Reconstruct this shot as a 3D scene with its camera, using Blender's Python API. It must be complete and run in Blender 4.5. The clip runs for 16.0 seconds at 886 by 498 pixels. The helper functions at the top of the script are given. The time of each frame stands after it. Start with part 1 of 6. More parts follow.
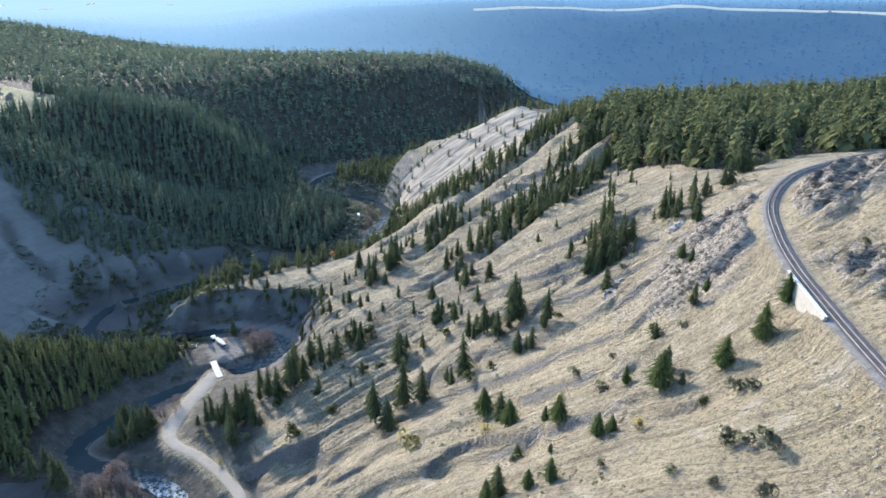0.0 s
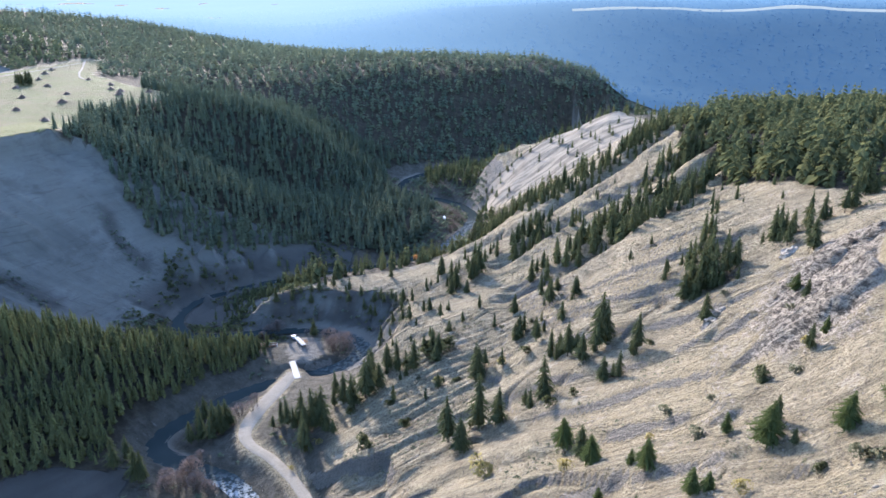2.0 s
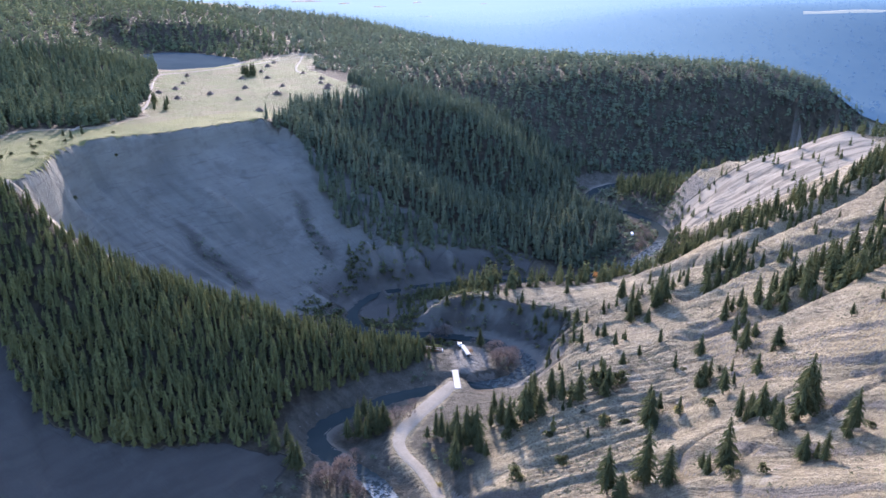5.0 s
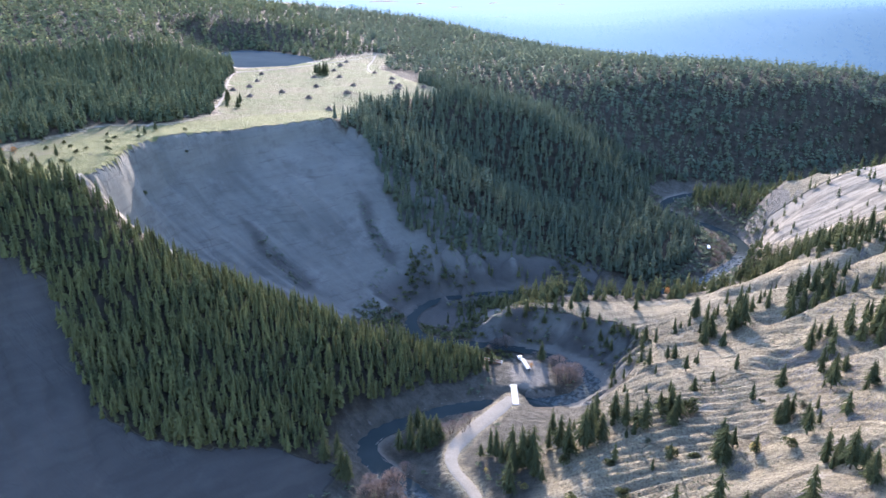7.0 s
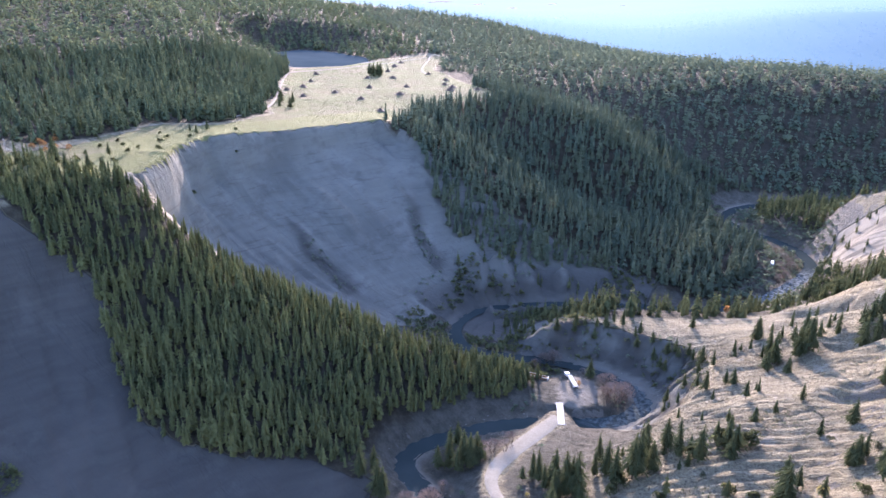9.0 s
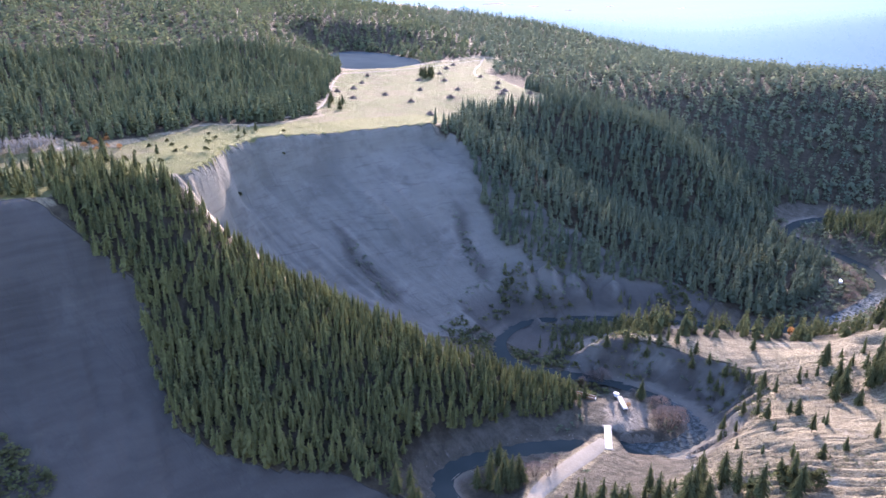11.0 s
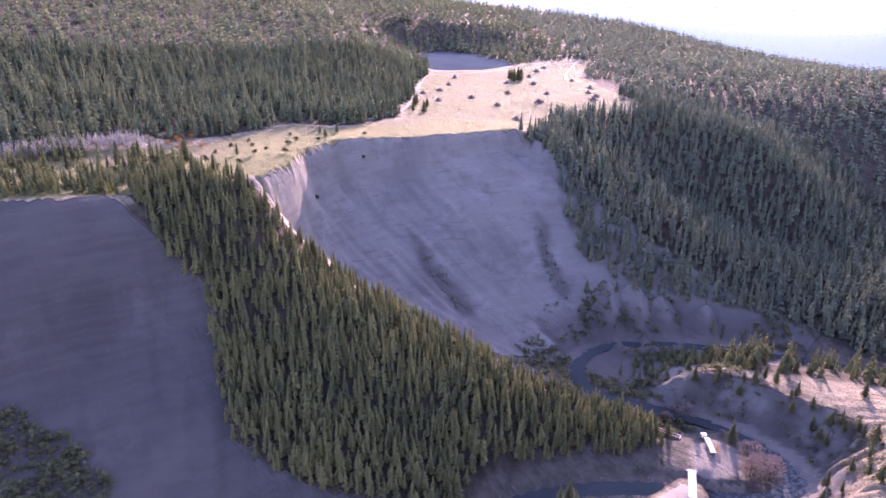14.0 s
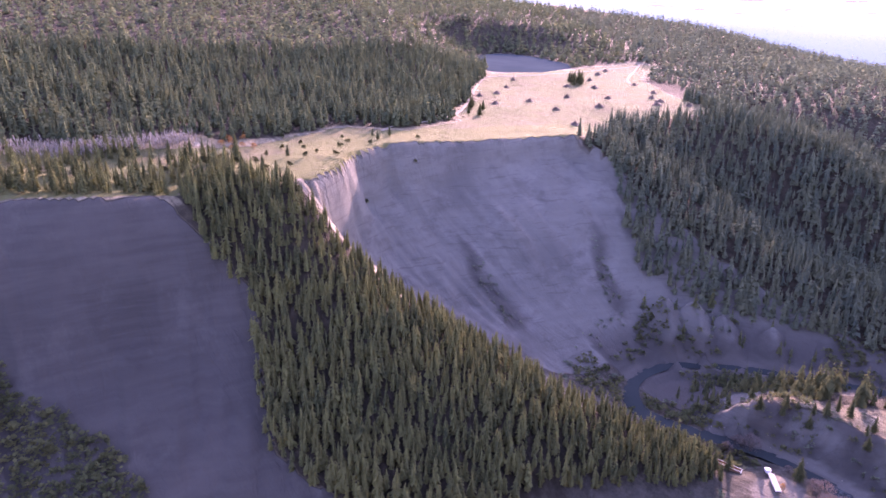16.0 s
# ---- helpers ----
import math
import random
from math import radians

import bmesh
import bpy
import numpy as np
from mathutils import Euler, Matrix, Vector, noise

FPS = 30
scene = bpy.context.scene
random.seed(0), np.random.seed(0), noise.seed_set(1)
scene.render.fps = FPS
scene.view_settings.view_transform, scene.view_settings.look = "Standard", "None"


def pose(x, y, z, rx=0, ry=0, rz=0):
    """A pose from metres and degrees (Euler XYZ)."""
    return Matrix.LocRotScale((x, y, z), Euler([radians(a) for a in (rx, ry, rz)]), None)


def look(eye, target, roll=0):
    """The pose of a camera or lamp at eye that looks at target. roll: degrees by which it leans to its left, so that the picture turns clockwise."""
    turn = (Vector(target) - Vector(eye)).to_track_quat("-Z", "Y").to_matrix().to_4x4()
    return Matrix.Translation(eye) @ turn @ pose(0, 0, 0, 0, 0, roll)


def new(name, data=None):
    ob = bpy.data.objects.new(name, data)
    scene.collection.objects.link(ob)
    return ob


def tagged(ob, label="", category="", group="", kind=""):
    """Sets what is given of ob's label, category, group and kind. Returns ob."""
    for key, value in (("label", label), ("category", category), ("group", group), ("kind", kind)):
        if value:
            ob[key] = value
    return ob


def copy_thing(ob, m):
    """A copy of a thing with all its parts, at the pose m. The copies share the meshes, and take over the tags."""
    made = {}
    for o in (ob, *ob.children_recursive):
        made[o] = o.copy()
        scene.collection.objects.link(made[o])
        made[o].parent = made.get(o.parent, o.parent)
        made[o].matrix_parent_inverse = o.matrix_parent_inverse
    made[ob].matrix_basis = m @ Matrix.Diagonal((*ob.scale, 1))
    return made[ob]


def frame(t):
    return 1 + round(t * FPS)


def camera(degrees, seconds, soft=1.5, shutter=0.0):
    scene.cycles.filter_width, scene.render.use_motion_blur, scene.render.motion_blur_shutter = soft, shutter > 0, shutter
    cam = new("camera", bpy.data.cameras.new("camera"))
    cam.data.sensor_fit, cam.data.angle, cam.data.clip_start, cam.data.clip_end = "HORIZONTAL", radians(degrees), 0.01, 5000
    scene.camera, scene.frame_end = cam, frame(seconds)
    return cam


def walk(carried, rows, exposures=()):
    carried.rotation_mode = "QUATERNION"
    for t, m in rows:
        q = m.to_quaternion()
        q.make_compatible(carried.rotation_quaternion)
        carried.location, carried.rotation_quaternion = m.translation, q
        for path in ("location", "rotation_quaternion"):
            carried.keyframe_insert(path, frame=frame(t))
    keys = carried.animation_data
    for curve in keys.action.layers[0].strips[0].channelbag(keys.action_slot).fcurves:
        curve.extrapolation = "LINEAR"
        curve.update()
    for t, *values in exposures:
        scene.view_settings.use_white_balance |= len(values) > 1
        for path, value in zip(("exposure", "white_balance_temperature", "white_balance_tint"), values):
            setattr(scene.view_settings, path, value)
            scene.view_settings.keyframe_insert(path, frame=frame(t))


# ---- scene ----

cam = camera(64.93, 16.0)
# seconds, x, y, z, yaw, pitch, lean
PATH = [
    (0, -0.00, 0.00, 230.00, -0.00, -21.46, 0.26),
    (0.5, 0.39, 3.86, 229.95, 2.12, -21.48, 0.17),
    (1, 0.72, 7.67, 229.82, 3.97, -21.47, 0.11),
    (1.5, 0.99, 11.56, 229.71, 5.67, -21.47, 0.06),
    (2, 0.89, 15.29, 229.85, 7.67, -21.48, 0.01),
    (2.5, 1.00, 18.94, 230.00, 11.08, -21.48, -0.02),
    (3, 1.02, 22.97, 230.25, 13.92, -21.51, -0.04),
    (3.5, 0.78, 26.66, 230.11, 16.51, -21.50, -0.09),
    (4, 0.56, 30.41, 230.23, 19.24, -21.50, -0.12),
    (6.5, -3.17, 49.30, 229.22, 28.57, -21.46, -0.11),
    (7, -4.16, 52.98, 228.82, 29.81, -21.44, -0.11),
    (7.5, -5.37, 56.48, 228.66, 31.17, -21.43, -0.10),
    (8, -6.57, 59.96, 228.69, 32.41, -21.43, -0.10),
    (8.5, -7.89, 63.45, 228.44, 33.42, -21.40, -0.06),
    (9, -9.46, 66.84, 228.37, 34.34, -21.39, -0.05),
    (11.5, -18.51, 83.48, 227.28, 40.03, -21.22, -0.03),
    (12, -20.38, 87.01, 227.41, 41.57, -21.23, -0.00),
    (12.5, -22.25, 90.45, 227.48, 43.13, -21.23, 0.01),
    (13, -24.10, 93.52, 227.49, 44.25, -21.25, 0.02),
    (13.5, -26.29, 96.59, 227.43, 45.17, -21.24, 0.05),
    (14, -28.64, 99.55, 227.34, 45.98, -21.24, 0.08),
    (14.5, -31.07, 102.74, 227.14, 46.97, -21.23, 0.10),
    (15, -33.51, 105.84, 227.16, 47.98, -21.24, 0.14),
    (15.5, -35.90, 108.75, 227.08, 49.06, -21.22, 0.17),
    (16, -38.41, 111.69, 227.01, 50.74, -21.21, 0.18),
]
EXPOSURES = [(0, 2.38, 5500, 13), (2, 2.44, 5500, 19), (2.5, 2.6, 5700, 44), (3.0, 2.7, 5850, 74), (3.5, 2.52, 5850, 72), (4.0, 2.34, 5750, 50), (4.5, 2.38, 5600, 36), (6, 2.58, 5500, 22),
             (9, 2.8, 5700, 32), (11.5, 2.9, 5950, 38), (12.5, 3.0, 6100, 48), (13.5, 3.02, 6250, 64), (14.5, 3.02, 6350, 74), (16, 2.95, 6450, 78)]
walk(cam, [(t, pose(x, y, z, 90 + pitch, 0, yaw) @ pose(0, 0, 0, 0, 0, lean)) for t, x, y, z, yaw, pitch, lean in PATH], EXPOSURES)

# ---- daylight: low autumn sun ahead of the camera ----
SUN_YAW, SUN_HEIGHT = 31.0, 18.5
SUN_WAY = Vector((-math.sin(radians(SUN_YAW)) * math.cos(radians(SUN_HEIGHT)), math.cos(radians(SUN_YAW)) * math.cos(radians(SUN_HEIGHT)), math.sin(radians(SUN_HEIGHT))))
world = bpy.data.worlds.new("sky")
scene.world = world
world.use_nodes = True
_sky = world.node_tree.nodes.new("ShaderNodeTexSky")
_sky.sky_type, _sky.sun_disc, _sky.sun_elevation, _sky.sun_rotation = "NISHITA", False, radians(SUN_HEIGHT), radians(-SUN_YAW)
_sky.air_density, _sky.dust_density, _sky.ozone_density, _sky.altitude = 1.2, 1.6, 2.0, 700
_bg = world.node_tree.nodes["Background"]
_bg.inputs["Strength"].default_value = 0.15
world.node_tree.links.new(_sky.outputs[0], _bg.inputs["Color"])
sun_lamp = bpy.data.lights.new("sun", "SUN")
sun_lamp.energy, sun_lamp.angle, sun_lamp.color = 2.7, radians(0.5), (1.0, 0.85, 0.64)
sun = new("sun", sun_lamp)
sun.matrix_world = look(SUN_WAY * 900, (0, 0, 0))

# ---- materials ----
class Nodes:
    """Short hand for a node material."""

    def __init__(self, name):
        self.mat = bpy.data.materials.new(name)
        self.mat.use_nodes = True
        self.tree = self.mat.node_tree
        self.shader = self.tree.nodes["Principled BSDF"]
        self.out = self.tree.nodes["Material Output"]

    def add(self, kind, **sets):
        n = self.tree.nodes.new(kind)
        for k, v in sets.items():
            n.inputs[k.replace("_", " ")].default_value = v
        return n

    def link(self, a, b):
        self.tree.links.new(a, b)

    def coords(self):
        return self.add("ShaderNodeTexCoord").outputs["Object"]

    def noise(self, scale, detail=4.0, rough=0.6, stretch=None, where=None):
        n = self.add("ShaderNodeTexNoise", Scale=scale, Detail=detail, Roughness=rough)
        src = where or self.coords()
        if stretch:
            m = self.add("ShaderNodeMapping", Scale=stretch)
            self.link(src, m.inputs["Vector"])
            src = m.outputs[0]
        self.link(src, n.inputs["Vector"])
        return n.outputs["Fac"]

    def span(self, value, a, b, lo=0.0, hi=1.0):
        n = self.add("ShaderNodeMapRange")
        n.interpolation_type = "SMOOTHSTEP"
        for k, v in zip(("From Min", "From Max", "To Min", "To Max"), (a, b, lo, hi)):
            n.inputs[k].default_value = v
        self.link(value, n.inputs["Value"])
        return n.outputs[0]

    def math(self, op, a, b):
        n = self.tree.nodes.new("ShaderNodeMath")
        n.operation = op
        for i, v in enumerate((a, b)):
            if isinstance(v, (int, float)):
                n.inputs[i].default_value = v
            else:
                self.link(v, n.inputs[i])
        return n.outputs[0]

    def mix(self, fac, a, b):
        n = self.tree.nodes.new("ShaderNodeMix")
        n.data_type = "RGBA"
        for sock, v in ((n.inputs[0], fac), (n.inputs[6], a), (n.inputs[7], b)):
            if isinstance(v, tuple):
                sock.default_value = (*v, 1)
            elif isinstance(v, (int, float)):
                sock.default_value = v
            else:
                self.link(v, sock)
        return n.outputs[2]

    def attr(self, name):
        n = self.tree.nodes.new("ShaderNodeAttribute")
        n.attribute_name = name
        return n.outputs["Fac"]

    def bump(self, value, strength, distance):
        n = self.add("ShaderNodeBump", Strength=strength, Distance=distance)
        self.link(value, n.inputs["Height"])
        self.link(n.outputs[0], self.shader.inputs["Normal"])

    def finish(self, color, rough=0.9, metal=0.0, specular=0.3):
        if isinstance(color, tuple):
            self.shader.inputs["Base Color"].default_value = (*color, 1)
        else:
            self.link(color, self.shader.inputs["Base Color"])
        self.shader.inputs["Roughness"].default_value = rough
        self.shader.inputs["Metallic"].default_value = metal
        self.shader.inputs["Specular IOR Level"].default_value = specular
        return self.mat


def ground_material():
    n = Nodes("hillside")
    fine, small, mid, wide = n.noise(2.0, 6, 0.75), n.noise(0.85, 6, 0.78), n.noise(0.16, 5, 0.65), n.noise(0.021, 4, 0.6)
    grass = n.mix(n.span(mid, 0.35, 0.66), (0.180, 0.150, 0.096), (0.300, 0.258, 0.172))
    grass = n.mix(n.span(wide, 0.38, 0.62), grass, n.mix(mid, (0.232, 0.188, 0.104), (0.315, 0.274, 0.184)))
    grass = n.mix(n.span(small, 0.38, 0.54), (0.120, 0.100, 0.070), grass)
    grass = n.mix(n.span(fine, 0.53, 0.66, 0, 0.7), grass, (0.385, 0.340, 0.236))
    grass = n.mix(n.span(n.noise(1.1, 5, 0.7), 0.34, 0.44, 0.75, 0.0), grass, (0.085, 0.075, 0.045))
    grass = n.mix(n.span(n.noise(0.07, 5, 0.7), 0.58, 0.68, 0, 0.6), grass, (0.330, 0.298, 0.236))
    along = n.add("ShaderNodeCombineXYZ")
    n.link(n.math("MULTIPLY", n.attr("run"), 0.42), along.inputs["X"])
    n.link(n.math("MULTIPLY", n.attr("across"), 0.035), along.inputs["Y"])
    rill = n.noise(1.0, 5, 0.7, None, along.outputs[0])
    grass = n.mix(n.span(rill, 0.36, 0.50, 0.52, 0.0), grass, (0.092, 0.078, 0.056))
    grass = n.mix(n.span(rill, 0.54, 0.66, 0.0, 0.32), grass, (0.40, 0.352, 0.25))
    layers = n.noise(0.16, 4, 0.55, (0.16, 0.16, 2.2))
    silt = n.mix(n.span(layers, 0.36, 0.64), (0.116, 0.113, 0.095), (0.128, 0.124, 0.105))
    streak = n.noise(0.22, 5, 0.65, (1.0, 1.0, 0.12))
    silt = n.mix(n.span(streak, 0.45, 0.75, 0, 0.4), silt, (0.100, 0.097, 0.085))
    silt = n.mix(n.span(n.noise(0.017, 3, 0.5), 0.5, 0.7, 0, 0.6), silt, (0.085, 0.083, 0.072))
    silt = n.mix(n.span(n.noise(0.03, 4, 0.55, (1, 1, 1.8)), 0.52, 0.66, 0, 0.5), silt, (0.160, 0.153, 0.132))
    # Darker silt: brown earth and stains, plus scarp and bank shade in the colour.
    silt = n.mix(n.attr("earth_shade"), silt, n.mix(n.span(layers, 0.3, 0.72), (0.042, 0.039, 0.034), (0.056, 0.052, 0.045)))
    silt = n.mix(n.math("MULTIPLY", n.attr("earth_shade"), n.span(n.noise(0.012, 4, 0.6, (1, 1, 2.2)), 0.48, 0.62, 0, 0.6)), silt, (0.075, 0.069, 0.060))
    silt = n.mix(n.span(n.noise(0.06, 7, 0.72, (1, 1, 1.6)), 0.5, 0.64, 0, 0.3), silt, (0.052, 0.049, 0.043))
    silt = n.mix(n.span(n.noise(0.035, 6, 0.7, (1, 1, 0.5)), 0.54, 0.70, 0, 0.12), silt, (0.170, 0.164, 0.142))
    silt = n.mix(n.span(n.noise(0.3, 3, 0.6, (0.12, 0.12, 2.6)), 0.6, 0.66, 0, 0.35), silt, (0.060, 0.056, 0.048))
    # Sunlit slide and spur crest: paler silt carries the light in its colour.
    silt = n.mix(n.attr("sun_tint"), silt, n.mix(n.span(n.noise(0.16, 5, 0.65, (0.1, 1.0, 0.2)), 0.42, 0.56), (0.118, 0.103, 0.079), (0.205, 0.180, 0.140)))
    meadow = n.mix(n.span(n.noise(0.03, 5, 0.65), 0.4, 0.64), (0.118, 0.124, 0.052), (0.140, 0.126, 0.066))
    meadow = n.mix(n.span(n.attr("verge"), 0.2, 0.8), meadow, (0.140, 0.140, 0.054))
    meadow = n.mix(n.span(mid, 0.5, 0.75, 0, 0.6), meadow, (0.10, 0.092, 0.05))
    duff = n.mix(n.span(mid, 0.35, 0.7), (0.034, 0.030, 0.021), (0.072, 0.060, 0.040))
    crack = n.noise(0.3, 7, 0.75, (0.7, 1.3, 2.6))
    rock = n.mix(n.span(crack, 0.42, 0.56), (0.055, 0.048, 0.040), (0.33, 0.288, 0.228))
    rock = n.mix(n.span(fine, 0.42, 0.52, 0.7, 0.0), rock, (0.10, 0.09, 0.075))
    gravel = n.mix(fine, (0.15, 0.133, 0.108), (0.25, 0.224, 0.182))
    # Canyon floor: dark brown ground, darkened further to carry its shade.
    grass = n.mix(n.math("MULTIPLY", n.attr("dark_floor_shade"), 0.85), grass, n.mix(n.span(mid, 0.35, 0.65), (0.045, 0.043, 0.036), (0.085, 0.08, 0.066)))
    scree = n.mix(n.span(fine, 0.35, 0.65), (0.105, 0.096, 0.082), (0.235, 0.210, 0.172))
    grass = n.mix(n.span(n.math("ADD", n.attr("steep"), n.math("MULTIPLY", n.math("SUBTRACT", mid, 0.5), 0.8)), 0.45, 0.75), grass, scree)
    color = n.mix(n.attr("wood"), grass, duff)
    color = n.mix(n.span(n.math("ADD", n.attr("meadow"), n.math("MULTIPLY", mid, 0.3)), 0.4, 0.9), color, meadow)
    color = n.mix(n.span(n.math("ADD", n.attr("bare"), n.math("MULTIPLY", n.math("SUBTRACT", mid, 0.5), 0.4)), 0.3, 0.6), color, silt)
    color = n.mix(n.span(n.math("ADD", n.attr("rock"), n.math("MULTIPLY", n.math("SUBTRACT", crack, 0.5), 2.2)), 0.6, 0.95), color, rock)
    color = n.mix(n.attr("gravel"), color, gravel)
    relief = n.math("ADD", n.math("ADD", n.math("ADD", n.math("MULTIPLY", rill, n.span(n.attr("meadow"), 0.2, 0.8, 3.6, 0.3)), n.math("MULTIPLY", mid, 2.0)), n.math("MULTIPLY", small, 1.6)), n.math("ADD", n.math("MULTIPLY", fine, 0.9), n.math("MULTIPLY", crack, 1.6)))
    n.bump(n.math("MULTIPLY", relief, n.span(n.attr("bare"), 0.2, 0.9, 1.0, 0.28)), 1.0, 0.9)
    return n.finish(color, 0.95, 0, 0.12)


def foliage_material(name, dark, light, glow=0.3):
    """Needles or leaves: each tuft its own shade, thin enough to let the sun through."""
    n = Nodes(name)
    geo = n.add("ShaderNodeNewGeometry")
    tuft, grain = geo.outputs["Random Per Island"], n.noise(0.9, 3, 0.6)
    tone = n.math("ADD", n.math("MULTIPLY", tuft, 0.35), n.math("MULTIPLY", n.attr("tone"), 0.45))
    color = n.mix(n.math("ADD", tone, n.math("MULTIPLY", grain, 0.2)), dark, light)
    color = n.mix(n.span(n.noise(0.045, 3, 0.6), 0.42, 0.62, 0, 0.5), color, tuple(0.75 * a + 0.25 * b for a, b in zip(light, (0.16, 0.12, 0.04))))
    n.finish(color, 0.95, 0, 0.0)
    thin = n.add("ShaderNodeBsdfTranslucent")
    n.link(color, thin.inputs["Color"])
    both = n.add("ShaderNodeMixShader", Fac=glow)
    n.link(n.shader.outputs[0], both.inputs[1])
    n.link(thin.outputs[0], both.inputs[2])
    n.link(both.outputs[0], n.out.inputs["Surface"])
    return n.mat


def mottled(name, a, b, scale=1.0, rough=0.85, metal=0.0, bump=0.3, depth=0.05, specular=0.3):
    n = Nodes(name)
    f, g = n.noise(scale, 6, 0.7), n.noise(scale * 0.13, 4, 0.6)
    mix = n.math("ADD", n.math("MULTIPLY", f, 0.6), n.math("MULTIPLY", g, 0.4))
    n.bump(f, bump, depth)
    return n.finish(n.mix(n.span(mix, 0.32, 0.68), a, b), rough, metal, specular)


def water_material():
    n = Nodes("river water")
    ripple = n.noise(0.9, 5, 0.7)
    churn = n.math("MULTIPLY", n.attr("rapid"), n.span(n.noise(0.33, 6, 0.75), 0.44, 0.56))
    color = n.mix(churn, n.mix(n.noise(0.05, 3, 0.5), (0.020, 0.028, 0.028), (0.038, 0.046, 0.044)), (0.36, 0.38, 0.38))
    n.bump(ripple, 0.5, 0.12)
    n.finish(color, 0.6, 0, 0.0)
    n.link(n.span(churn, 0.0, 0.6, 0.5, 0.9), n.shader.inputs["Roughness"])
    return n.mat


M_GROUND = ground_material()
M_NEEDLE = foliage_material("fir needles", (0.030, 0.043, 0.025), (0.140, 0.148, 0.066), 0.42)
M_NEEDLE_SUN = foliage_material("young fir needles", (0.050, 0.074, 0.026), (0.125, 0.145, 0.052), 0.4)
M_FOREST = foliage_material("forest needles", (0.028, 0.042, 0.028), (0.195, 0.198, 0.078), 0.42)
# Lighter, bluer needles: canyon haze put into the leaf colour.
M_HAZE_NEEDLE = foliage_material("canyon needles with painted haze", (0.058, 0.084, 0.066), (0.160, 0.182, 0.112), 0.45)
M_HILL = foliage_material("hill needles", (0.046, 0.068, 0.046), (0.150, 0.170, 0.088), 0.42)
M_TWIG = foliage_material("bare twigs", (0.10, 0.078, 0.066), (0.20, 0.155, 0.13), 0.2)
M_ASPEN = foliage_material("aspen stems", (0.19, 0.17, 0.15), (0.32, 0.29, 0.25), 0.1)
M_RUST = foliage_material("rust leaves", (0.24, 0.12, 0.05), (0.38, 0.21, 0.09))
M_SAGE = foliage_material("shrub leaves", (0.065, 0.072, 0.045), (0.15, 0.155, 0.095))
M_STRAW = foliage_material("pale shrub leaves", (0.20, 0.17, 0.06), (0.36, 0.31, 0.12))


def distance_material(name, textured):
    """Distance whose haze is put in as blue emission, brighter towards the sun."""
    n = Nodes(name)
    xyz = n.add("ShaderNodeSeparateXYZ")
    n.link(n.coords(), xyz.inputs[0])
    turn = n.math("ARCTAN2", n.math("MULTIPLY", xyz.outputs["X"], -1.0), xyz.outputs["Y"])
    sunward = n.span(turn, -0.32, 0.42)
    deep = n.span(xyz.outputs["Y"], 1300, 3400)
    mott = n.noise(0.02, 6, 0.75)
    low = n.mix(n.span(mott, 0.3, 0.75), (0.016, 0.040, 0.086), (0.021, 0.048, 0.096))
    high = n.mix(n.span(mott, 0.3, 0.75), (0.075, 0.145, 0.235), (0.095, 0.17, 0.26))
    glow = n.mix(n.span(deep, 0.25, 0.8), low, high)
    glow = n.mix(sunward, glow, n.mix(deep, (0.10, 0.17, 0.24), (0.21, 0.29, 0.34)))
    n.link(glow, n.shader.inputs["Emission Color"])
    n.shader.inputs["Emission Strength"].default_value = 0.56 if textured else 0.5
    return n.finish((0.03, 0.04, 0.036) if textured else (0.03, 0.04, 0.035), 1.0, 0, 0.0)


# Fields get a hazy glow from emission on top of their own colour.
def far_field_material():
    n = Nodes("far pale fields with haze glow")
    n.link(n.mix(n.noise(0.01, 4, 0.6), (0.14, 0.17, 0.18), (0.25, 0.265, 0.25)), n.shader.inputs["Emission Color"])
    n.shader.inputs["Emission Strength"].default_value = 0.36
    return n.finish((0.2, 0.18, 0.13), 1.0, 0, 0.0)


M_FAR_FIELD = far_field_material()
M_DISTANCE = distance_material("distance with painted haze", False)
M_DISTANT_TREES = distance_material("distant forest with painted haze", True)
M_BARK = mottled("bark", (0.06, 0.045, 0.035), (0.15, 0.115, 0.085), 6)
M_ROAD = mottled("gravel road", (0.165, 0.145, 0.112), (0.235, 0.208, 0.164), 1.2, 0.95, 0, 0.4, 0.05, 0.1)
M_BALLAST = mottled("ballast", (0.06, 0.056, 0.05), (0.14, 0.13, 0.118), 2.5, 0.95, 0, 0.6, 0.1, 0.1)
M_TIE = mottled("old sleepers", (0.07, 0.06, 0.05), (0.15, 0.13, 0.11), 4)
M_STEEL = mottled("rail steel", (0.14, 0.12, 0.105), (0.24, 0.21, 0.19), 3, 0.6, 0.3, 0.1, 0.01)
M_CONCRETE = mottled("pale concrete", (0.17, 0.157, 0.132), (0.235, 0.218, 0.186), 0.8, 0.9, 0, 0.2, 0.03)
M_DECK = mottled("bridge planks", (0.32, 0.305, 0.275), (0.42, 0.40, 0.365), 1.5, 0.85)
M_BEAM = mottled("bridge steel", (0.12, 0.09, 0.075), (0.22, 0.17, 0.14), 2, 0.6, 0.4)
M_ROCK = mottled("pale rock", (0.13, 0.113, 0.09), (0.32, 0.28, 0.225), 0.7, 0.9, 0, 0.6, 0.2)
M_WHITE = mottled("white paint", (0.58, 0.58, 0.57), (0.72, 0.72, 0.71), 1, 0.45, 0, 0.05, 0.01, 0.5)
M_DARK = mottled("dark steel", (0.03, 0.03, 0.032), (0.08, 0.075, 0.07), 3, 0.6, 0.3)
